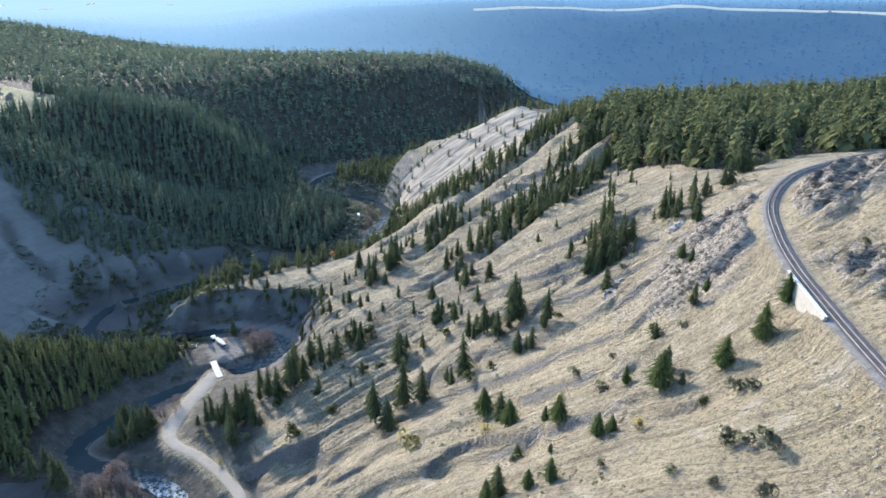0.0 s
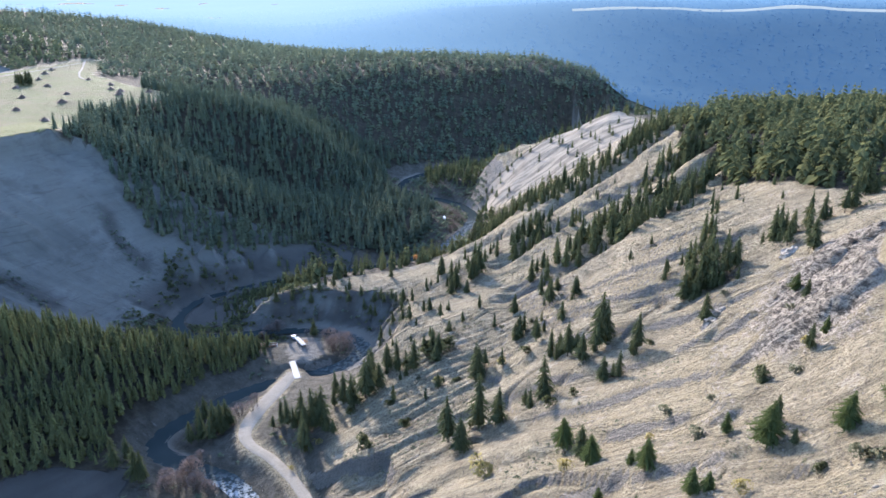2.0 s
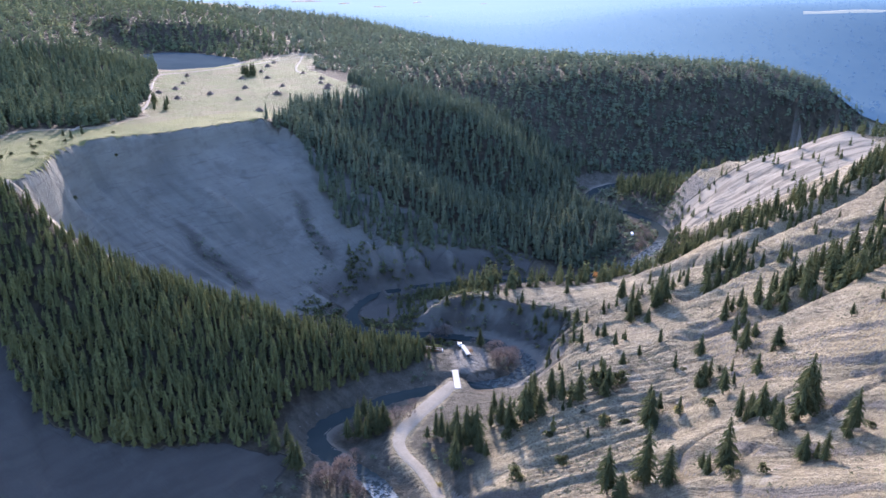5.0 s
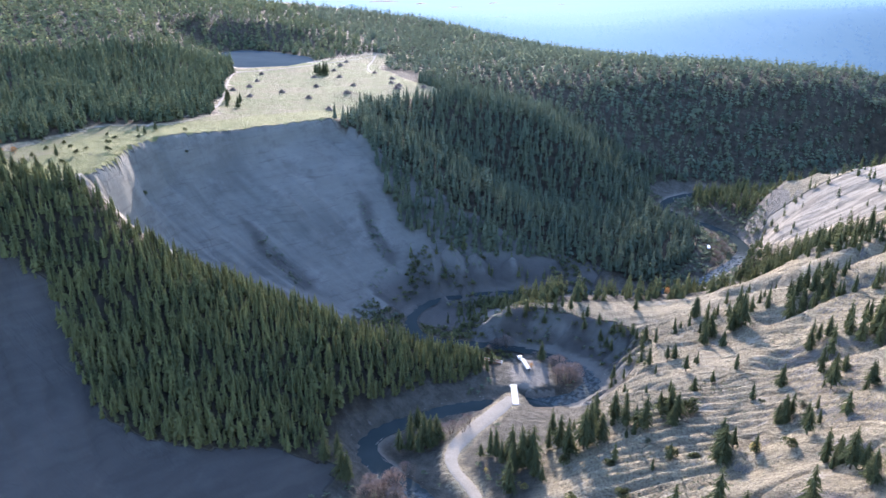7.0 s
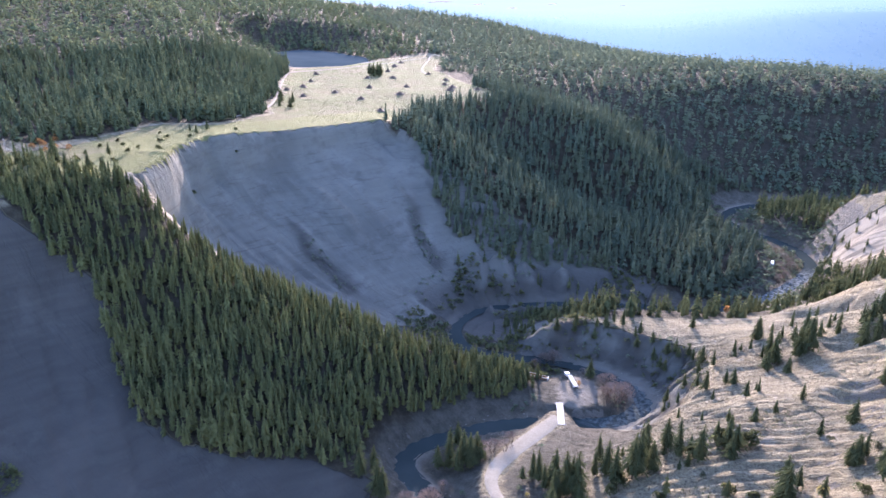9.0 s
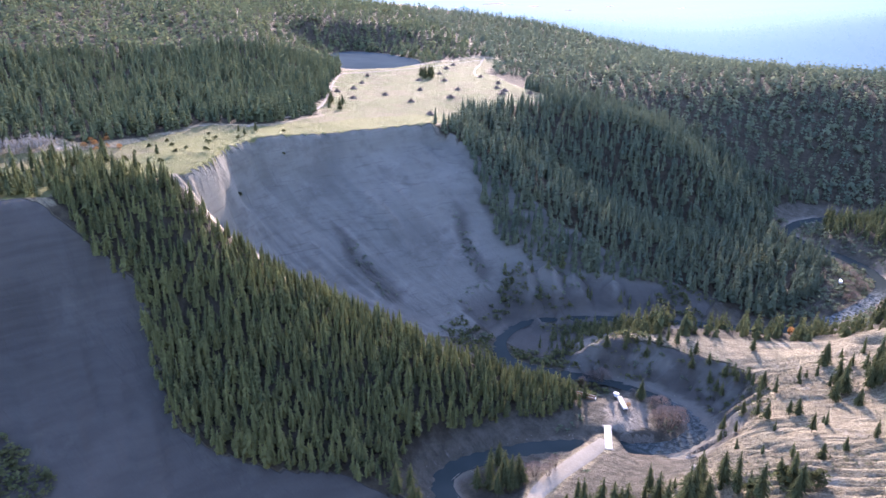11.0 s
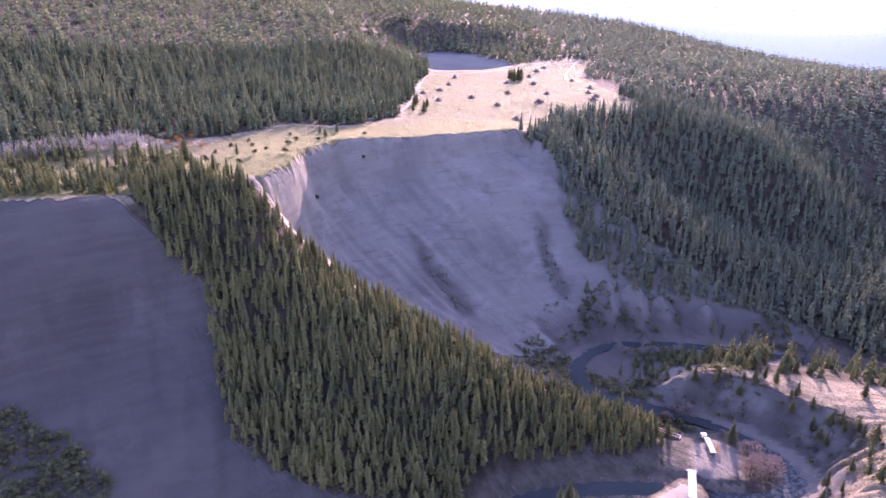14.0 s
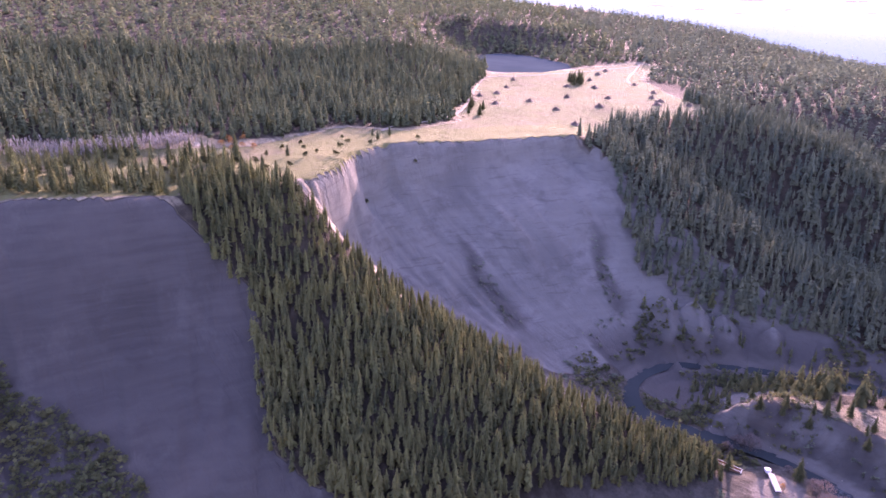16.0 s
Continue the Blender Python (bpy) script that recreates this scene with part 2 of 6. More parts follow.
M_RUBBER = mottled("tyre rubber", (0.015, 0.015, 0.015), (0.04, 0.04, 0.038), 5, 0.9)
M_GLASS = mottled("vehicle glass", (0.02, 0.025, 0.03), (0.03, 0.035, 0.04), 1, 0.08, 0, 0.0, 0.01, 0.6)
M_RUSTY = mottled("rusty steel", (0.16, 0.085, 0.05), (0.30, 0.18, 0.11), 3, 0.8, 0.2)
M_WATER = water_material()
M_POND = mottled("pond water", (0.038, 0.052, 0.060), (0.052, 0.068, 0.076), 0.02, 0.6, 0, 0.05, 0.01, 0.0)

# ---- landform: crest, foot and bank lines (x, y, z) that the ground is stretched between ----
RIVER = [(700, 1330), (400, 1270), (200, 1170), (80, 1030), (25, 940), (-40, 895), (-100, 868), (-145, 825), (-150, 776), (-125, 752), (-95, 738), (-70, 716), (-58, 688), (-60, 658), (-68, 628), (-80, 596),
         (-105, 558), (-150, 535), (-192, 512), (-228, 484), (-246, 460), (-246, 430), (-228, 409), (-203, 411), (-182, 421), (-158, 427),
         (-132, 428), (-112, 420), (-105, 406), (-115, 384), (-138, 369), (-161, 350), (-176, 332), (-190, 306), (-186, 290), (-165, 281),
         (-140, 274), (-122, 258), (-112, 230), (-118, 180), (-135, 120), (-150, 40), (-150, -60), (-130, -300), (-100, -900)]
ROAD = [(-138, 366, 5), (-140, 350, 5.2), (-144, 324, 5.6), (-143, 304, 6.2), (-135, 293, 6.8), (-124, 286, 7.4), (-113, 277, 8), (-102, 266, 9),
        (-90, 250, 10), (-80, 225, 11), (-76, 190, 12), (-84, 130, 13), (-95, 60, 14), (-95, -60, 16)]
PAD = [(-143, 379, 5), (-149, 388, 5.4), (-153, 398, 5.6), (-150, 410, 5.4), (-138, 411, 5.2), (-130, 400, 5.2), (-124, 390, 4.6), (-132, 380, 4.8)]
RAIL = [(262, 300, 161), (220, 296, 161), (180, 287, 161), (144, 265, 160.6), (125, 246, 160.5), (108, 219, 160.5), (97.5, 191, 160.5), (91, 166, 160.5),
        (87, 141, 160.5), (84.5, 122, 160.5), (83, 105, 160.5), (82, 70, 160.5), (84, 20, 160.5), (92, -60, 160.5), (110, -200, 160)]
EAST = [  # the dry slope below the railway, by height
    [(-100, 205, 22), (-73, 272, 29), (-56, 288, 31), (-52, 310, 36), (-58, 345, 36), (-60, 376, 33), (-62, 420, 30)],
    [(-40, 205, 54), (-12, 255, 54), (-8, 298, 56), (-16, 330, 50), (-22, 360, 48), (-7, 385, 54), (-20, 430, 48), (-28, 470, 44)],
    [(-20, 120, 88), (12, 175, 88), (24, 240, 82), (26, 295, 84), (30, 349, 85), (14, 421, 70), (6, 480, 66), (-4, 545, 62)],
    [(10, 110, 112), (34, 174, 106), (54, 258, 102), (46, 308, 99), (57, 354, 107), (74, 409, 106), (56, 470, 96), (44, 540, 92)],
    [(34, 95, 132), (59, 152, 131), (76, 170, 143), (84, 215, 138), (86, 262, 128), (92, 310, 130), (100, 350, 130), (102, 405, 120), (96, 470, 124)],
    [(62, 60, 147), (68, 109, 147), (74, 140, 146), (88, 200, 153), (108, 246, 149), (118, 300, 142), (124, 350, 142), (124, 420, 139), (114, 478, 136), (106, 548, 127)]]
RIDGE = [  # the wooded bench and its nose
    [(170, 330, 150), (190, 420, 147), (205, 500, 140), (190, 580, 128), (150, 640, 115)], [(300, 360, 158), (330, 500, 150), (340, 640, 128)],
    [(79, 650, 102), (76, 700, 107), (60, 712, 100), (38, 712, 87), (9, 712, 73), (-12, 706, 54), (-30, 700, 34), (-45, 698, 11)], [(26, 600, 60), (6, 640, 52), (0, 680, 56)],
    [(20, 737, 74), (-13, 742, 64), (-38, 750, 52), (-52, 750, 36), (-62, 748, 14)],
    [(-22, 630, 28), (-29, 670, 33)], [(90, 760, 74), (40, 780, 44), (0, 770, 26)],
    [(-45, 570, 14), (-46, 610, 6), (-51, 655, 6), (-50, 694, 5)], [(-40, 810, 16), (0, 850, 14)], [(120, 800, 70), (200, 820, 72), (320, 830, 75)],
    [(90, 900, 20), (170, 980, 22), (330, 1080, 22), (560, 1150, 24)], [(500, 520, 165), (540, 760, 110), (800, 900, 80), (800, 400, 190)]]
CUT = [  # the hill above the railway
    [(92, 112, 161), (93, 140, 161), (98, 165, 161), (105, 190, 161), (116, 217, 161), (132, 242, 161), (150, 258, 161.2), (182, 278, 161.5)],
    [(112, 108, 176), (116, 160, 176), (128, 196, 176), (146, 226, 174), (170, 250, 171), (205, 272, 168)],
    [(150, 100, 196), (160, 160, 195), (185, 220, 188), (230, 262, 178)], [(330, 90, 235), (360, 230, 215), (150, -60, 210), (320, -250, 240)]]
TERRACE = [
    [(-177, 424, 17), (-172, 436, 19.5), (-160, 447, 20), (-141, 455, 20), (-111, 458, 20), (-81, 452, 24), (-66, 444, 29)],
    [(-180, 440, 14), (-174, 454, 17), (-150, 470, 18), (-108, 489, 20), (-74, 497, 25), (-48, 500, 33)],
    [(-190, 470, 6), (-170, 496, 9), (-130, 515, 10), (-96, 530, 12), (-70, 550, 12), (-56, 575, 10)],
    [(-186, 430, 3), (-166, 433, 3.5), (-132, 438, 4), (-108, 431, 4.5), (-94, 414, 5), (-94, 396, 8), (-100, 382, 6)]]
SPUR = [  # the wooded spur between the two scarps
    [(-381, 292, 121), (-366, 302, 94), (-350, 316, 73), (-312, 322, 56), (-250, 335, 39), (-212, 357, 22), (-178, 384, 7)],
    [(-381, 236, 115), (-362, 238, 92), (-348, 241, 78), (-322, 238, 58), (-290, 236, 41), (-241, 236, 20), (-204, 256, 12), (-190, 270, 8)],
    [(-368, 262, 113), (-330, 276, 78), (-310, 284, 67), (-270, 290, 49), (-215, 308, 18)]]
TERRACE_EDGE = [(-198, 430, 4), (-189, 434, 11), (-179, 440, 19.5), (-166, 450, 21), (-149, 457, 20), (-134, 456, 20), (-114, 458, 20), (-95, 455, 21), (-82, 450, 23.5), (-75, 440, 26),
                (-72, 424, 27), (-73, 406, 25), (-80, 392, 20), (-90, 381, 12)]
BANK_RING = [p[:2] for p in TERRACE_EDGE] + [(-101, 376), (-92, 398), (-95, 418), (-112, 432), (-140, 437), (-180, 430)]
PINNACLES = [((-266, 487, 34), (-240, 464, 6)), ((-254, 501, 32), (-224, 480, 6)), ((-238, 512, 25), (-212, 490, 6)), ((-213, 529, 20), (-194, 506, 6)), ((-188, 548, 14), (-176, 526, 6))]
PINNACLE_RING = [(-276, 492), (-258, 506), (-236, 520), (-210, 536), (-186, 552), (-170, 540), (-186, 504), (-236, 460), (-262, 470)]
EDGE = [(-79, 442, 26), (-75, 424, 27), (-75, 406, 25), (-80, 392, 21)]
SCARP = [  # the great bare scarp: its lip, mid slope and foot
    [(-385, 300, 119), (-402, 328, 120), (-424, 350, 120), (-434, 378, 118.5), (-432, 409, 117), (-424, 456, 114), (-414, 505, 111), (-405, 549, 109)],
    [(-378, 306, 96), (-397, 333, 90), (-416, 356, 92), (-427, 382, 96), (-423, 412, 100), (-412, 456, 103), (-402, 500, 100), (-394, 540, 98)],
    [(-374, 318, 66), (-384, 350, 62), (-387, 400, 64), (-362, 450, 66), (-332, 483, 52), (-334, 520, 64)],
    [(-330, 345, 36), (-300, 368, 20), (-272, 392, 9), (-270, 440, 10), (-266, 478, 14), (-264, 505, 18), (-236, 522, 14), (-196, 536, 10), (-160, 556, 10)]]
BOWL = [  # the nearer scarp
    [(-470, 60, 124), (-446, 120, 123), (-424, 165, 124), (-408, 190, 123), (-400, 222, 119), (-385, 232, 117)],
    [(-380, 120, 76), (-354, 149, 58), (-362, 185, 72), (-352, 215, 72)],
    [(-300, 60, 30), (-290, 120, 30), (-284, 165, 30), (-288, 200, 38)], [(-220, 40, 6), (-214, 120, 6), (-212, 180, 6), (-208, 225, 7), (-200, 246, 7)]]
MEADOW = [
    [(-470, 310, 119), (-480, 360, 118.5), (-460, 420, 117), (-480, 480, 115), (-520, 530, 111), (-560, 600, 112), (-640, 650, 116), (-690, 740, 116), (-617, 920, 116)],
    [(-450, 560, 109), (-524, 623, 110), (-470, 680, 110), (-520, 800, 113), (-402, 743, 108)], [(-430, 215, 121), (-470, 250, 121), (-440, 290, 120), (-500, 190, 124)]]
WEST = [
    [(-524, 273, 129), (-527, 410, 121), (-580, 480, 122), (-660, 540, 128)], [(-606, 218, 142), (-661, 432, 132), (-720, 560, 140), (-788, 665, 154), (-771, 784, 143)],
    [(-705, 252, 160), (-845, 582, 158), (-900, 800, 165), (-900, 1000, 150)], [(-900, 300, 195), (-1200, 700, 215), (-1300, 1100, 190), (-1000, 1262, 150)],
    [(-600, 60, 160), (-650, -200, 180), (-1000, -300, 230)]]
NORTH = [  # wooded walls and tableland beyond the scarp
    [(-405, 549, 109), (-330, 570, 78), (-262, 577, 50), (-205, 590, 28), (-172, 648, 18), (-128, 690, 7)],
    [(-320, 640, 54), (-250, 660, 26), (-190, 690, 12)], [(-390, 760, 100), (-330, 742, 97), (-276, 736, 84), (-226, 738, 54), (-182, 735, 16), (-166, 760, 6)],
    [(-400, 822, 88), (-300, 830, 74), (-205, 830, 26), (-172, 830, 8)], [(-40, 880, 8), (-10, 960, 8), (40, 1060, 10), (140, 1180, 10), (330, 1290, 10)],
    [(-330, 930, 98), (-230, 1040, 99), (-145, 1100, 98), (-72, 1077, 97), (55, 1085, 92), (110, 1150, 66)],
    [(-560, 1208, 106), (-400, 1230, 104), (-200, 1250, 100), (0, 1230, 98), (90, 1240, 78)], [(-1150, 1380, 165), (-1000, 1400, 155), (-850, 1405, 138), (-690, 1395, 113), (-460, 1300, 100), (-200, 1400, 60), (60, 1380, 30)]]
FLOOR = [  # low wooded terrace and flats in the canyon
    [(-112, 764, 9), (-88, 757, 11), (-72, 746, 11)], [(-115, 800, 12), (-80, 800, 15)], [(-80, 842, 13), (-50, 828, 15)], [(-100, 690, 5), (-96, 650, 5), (-92, 615, 5)]]
FAR = [
    [(100, 1500, 14), (400, 1480, 12), (900, 1380, 14), (1500, 1200, 20)], [(-600, 1800, 40), (-200, 1750, 30), (150, 1780, 62), (500, 1850, 70), (1000, 1720, 70)],
    [(-300, 2330, 122), (88, 2200, 128), (600, 2330, 131), (1071, 2150, 130), (1500, 1950, 130)], [(-1500, 2000, 100), (-900, 2500, 60), (-1800, 3200, 70)],
    [(-500, 3300, 130), (600, 3300, 150), (1800, 3000, 160), (0, 4600, 190), (-3000, 4300, 130), (3000, 4300, 220)],
    [(-3500, 1000, 220), (-3500, -2500, 300), (3500, -2500, 350), (3500, 1500, 260), (0, -2500, 250), (1500, 600, 240), (900, -300, 300)]]


def sampled(line, step):
    """Points at even steps along a line."""
    line = np.array(line, float)
    out = []
    for a, b in zip(line[:-1], line[1:]):
        n = max(1, int(np.hypot(*(b - a)[:2]) / step))
        out += [a + (b - a) * k / n for k in range(n)]
    return np.array(out + [line[-1]])


def smooth_line(line, step):
    """The same line as a smooth curve, in even steps."""
    p = np.array(line, float)
    out = []
    for i in range(len(p) - 1):
        p0, p1, p2, p3 = p[max(i - 1, 0)], p[i], p[i + 1], p[min(i + 2, len(p) - 1)]
        n = max(1, int(np.hypot(*(p2 - p1)[:2]) / step))
        for k in range(n):
            t = k / n
            out.append(0.5 * (2 * p1 + (p2 - p0) * t + (2 * p0 - 5 * p1 + 4 * p2 - p3) * t * t + (3 * p1 - p0 - 3 * p2 + p3) * t ** 3))
    return np.array(out + [p[-1]])


def near_line(x, y, line, reach=150):
    """Distance to a line and the index of its nearest point; past the reach only that it is far."""
    x, y, line = np.asarray(x, float), np.asarray(y, float), np.asarray(line, float)
    far, idx = np.full(x.shape, 1e3), np.zeros(x.shape, int)
    (x0, y0), (x1, y1) = line[:, :2].min(axis=0) - reach, line[:, :2].max(axis=0) + reach
    near = (x > x0) & (x < x1) & (y > y0) & (y < y1)
    px, py = x[near], y[near]
    best, k = np.full(px.shape, 1e6), np.zeros(px.shape, int)
    for i, q in enumerate(line):
        d = (px - q[0]) ** 2 + (py - q[1]) ** 2
        m = d < best
        best[m], k[m] = d[m], i
    far[near], idx[near] = np.sqrt(best), k
    return far, idx


def inside(x, y, ring):
    """Whether points lie in a ring."""
    hit = np.zeros(x.shape, bool)
    for (x1, y1), (x2, y2) in zip(ring, ring[1:] + ring[:1]):
        hit ^= ((y1 > y) != (y2 > y)) & (x < (x2 - x1) * (y - y1) / (y2 - y1 + 1e-12) + x1)
    return hit


def lattice(ix, iy, seed):
    h = (ix.astype(np.int64) * 374761393 + iy.astype(np.int64) * 668265263 + seed * 974634777) & 0x7FFFFFFF
    h = ((h ^ (h >> 13)) * 1274126177) & 0x7FFFFFFF
    return ((h ^ (h >> 16)) & 0xFFFF) / 65535.0


def value_noise(x, y, seed=0):
    ix, iy = np.floor(x), np.floor(y)
    fx, fy = x - ix, y - iy
    fx, fy = fx * fx * (3 - 2 * fx), fy * fy * (3 - 2 * fy)
    a, b = lattice(ix, iy, seed), lattice(ix + 1, iy, seed)
    c, d = lattice(ix, iy + 1, seed), lattice(ix + 1, iy + 1, seed)
    return (a * (1 - fx) + b * fx) * (1 - fy) + (c * (1 - fx) + d * fx) * fy


def fbm(x, y, scale, octaves=4, seed=0):
    """Rough noise about zero, within about one."""
    total, amp = np.zeros(np.shape(x)), 0.5
    for o in range(octaves):
        total += amp * (2 * value_noise(x / scale + 17.3 * o, y / scale - 9.1 * o, seed + o) - 1)
        scale, amp = scale / 2.03, amp / 2
    return total


def soft(v, a, b):
    t = np.clip((v - a) / (b - a), 0, 1)
    return t * t * (3 - 2 * t)


RIVER_CURVE = smooth_line(RIVER, 6)
ROAD_CURVE = smooth_line(ROAD, 3)
RAIL_CURVE = smooth_line(RAIL, 3)
_lines = [EDGE] + EAST + RIDGE + CUT + TERRACE + SPUR + SCARP + BOWL + MEADOW + WEST + NORTH + FLOOR + FAR
_knots = [sampled(l, 22 if abs(l[0][0]) < 700 and l[0][1] < 900 else 120) for l in _lines]
_knots += [sampled([(x - 10, y, z) for x, y, z in SCARP[0][1:]], 12), sampled([(x - 9, y, z) for x, y, z in BOWL[0]], 14)]
_knots += [sampled(SCARP[0], 8), sampled(BOWL[0], 10)]
_knots += [sampled([(x - 8, y - 6, z) for x, y, z in SCARP[0][:4]], 7)]
_knots += [sampled(ROAD, 14), sampled(PAD, 10), sampled(RAIL, 14)]
_river = RIVER_CURVE[::3]
_knots += [np.column_stack([_river, np.full(len(_river), -0.6)])]
KNOTS = np.concatenate(_knots)
_, _first = np.unique(np.round(KNOTS[:, :2] / 6), axis=0, return_index=True)
KNOTS = KNOTS[np.sort(_first)]
_n = len(KNOTS)
_A = np.zeros((_n + 3, _n + 3))
_A[:_n, :_n] = -np.hypot(KNOTS[:, None, 0] - KNOTS[None, :, 0], KNOTS[:, None, 1] - KNOTS[None, :, 1]) - 0.6 * np.eye(_n)
_A[:_n, _n:] = np.column_stack([np.ones(_n), KNOTS[:, :2] / 1000])
_A[_n:, :_n] = _A[:_n, _n:].T
WEIGHTS = np.linalg.solve(_A, np.concatenate([KNOTS[:, 2], np.zeros(3)]))

BARE_GREAT = [(-383, 290), (-402, 328), (-424, 350), (-436, 378), (-434, 409), (-426, 456), (-415, 505), (-405, 549), (-377, 553), (-346, 536), (-322, 516), (-299, 492), (-280, 490),
              (-262, 516), (-246, 508), (-234, 515), (-206, 529), (-176, 539), (-190, 520), (-228, 500), (-250, 478), (-262, 440), (-262, 405), (-285, 372), (-330, 342), (-348, 322), (-364, 304)]
BARE_NEAR = [(-560, 20), (-446, 120), (-426, 165), (-409, 190), (-405, 215), (-381, 227), (-365, 233), (-350, 239), (-336, 235), (-320, 229), (-300, 221), (-280, 214), (-258, 222), (-241, 234), (-228, 245),
             (-216, 255), (-199, 260), (-188, 268), (-182, 250), (-200, 170), (-220, 60), (-300, 0)]
BARE_BANK = [(-695, 724), (-734, 735), (-748, 790), (-732, 830), (-690, 866), (-655, 840), (-662, 805), (-680, 765)]
BARE_SLIDE = [(-48, 716), (-49, 672), (-30, 650), (0, 634), (30, 622), (60, 622), (84, 636), (92, 668), (80, 704), (36, 718), (-14, 718)]
GULLIES = [[(-8, 388), (24, 376), (44, 380), (63, 403), (83, 415), (100, 426), (117, 432)], [(-41, 503), (9, 496), (35, 505), (65, 514), (93, 528)], [(-16, 445), (8, 455), (32, 458), (59, 458), (82, 454), (105, 461)],
           [(50, 290), (71, 284), (81, 294), (95, 293), (112, 290)]]
MEADOW_RING = [(-404, 548), (-415, 505), (-426, 456), (-434, 409), (-436, 378), (-424, 350), (-402, 328), (-385, 298), (-384, 280), (-402, 262), (-414, 246), (-404, 224), (-410, 192), (-428, 164), (-450, 124), (-520, 120), (-522, 200), (-490, 262),
               (-480, 300), (-492, 340), (-500, 390), (-470, 430), (-490, 500), (-540, 540), (-560, 580), (-640, 655), (-700, 740), (-660, 830), (-630, 940), (-600, 940), (-560, 850),
               (-470, 780), (-398, 752), (-410, 700), (-440, 640), (-410, 600)]


POND = [(-824, 806), (-878, 870), (-872, 917), (-803, 916), (-703, 881), (-672, 848), (-663, 783), (-699, 739), (-712, 738)]


RIB_BEND = ([-110, -70, -45, -20, 5, 30, 60, 85, 110], [-37, -17, -6, 0, -5, -20, -39, -49, -54])  # how the ribs swing across the slope
CUT_BANKS = [([(-8, 190), (1, 196), (10, 197), (20, 186), (28, 177), (34, 174)], 3.2, 14), ([(-96, 270), (-84, 265), (-74, 262), (-64, 262), (-55, 265)], 7.5, 34), ([(52, 147), (58, 145), (62, 142), (67, 141)], 2.4, 9),
             ([(22, 168), (30, 164), (36, 158)], 1.8, 8)]
ROCK_RIB = [(66, 250), (63, 238), (62, 224), (57, 200), (54, 182), (51, 166), (46, 156)]


def bank(x, y):
    return near_line(x, y, RIVER_CURVE)[0]


def base_height(x, y):
    z = WEIGHTS[_n] + WEIGHTS[_n + 1] * x / 1000 + WEIGHTS[_n + 2] * y / 1000
    for w, k in zip(WEIGHTS[:_n], KNOTS):
        z = z - w * np.hypot(x - k[0], y - k[1])
    return z


def crags(x, y, rail):
    """How rocky the hillside is along the railway."""
    spread = np.exp(-((rail - 16) / 24) ** 2) * soft(y, 80, 120) * (1 - soft(y, 245, 285))
    rib = 0.75 * np.exp(-((near_line(x, y, sampled(ROCK_RIB, 4), 40)[0] + 4 * fbm(x, y, 9, 2, 26)) / 4.5) ** 2)
    spread = spread * np.maximum(soft(y, 150, 195), soft(x - np.interp(y, RAIL_CURVE[::-1, 1], RAIL_CURVE[::-1, 0]), 0, 6))
    return np.maximum(spread * (0.55 + 0.9 * soft(fbm(x, y, 30, 3, 25), -0.25, 0.2)), rib)


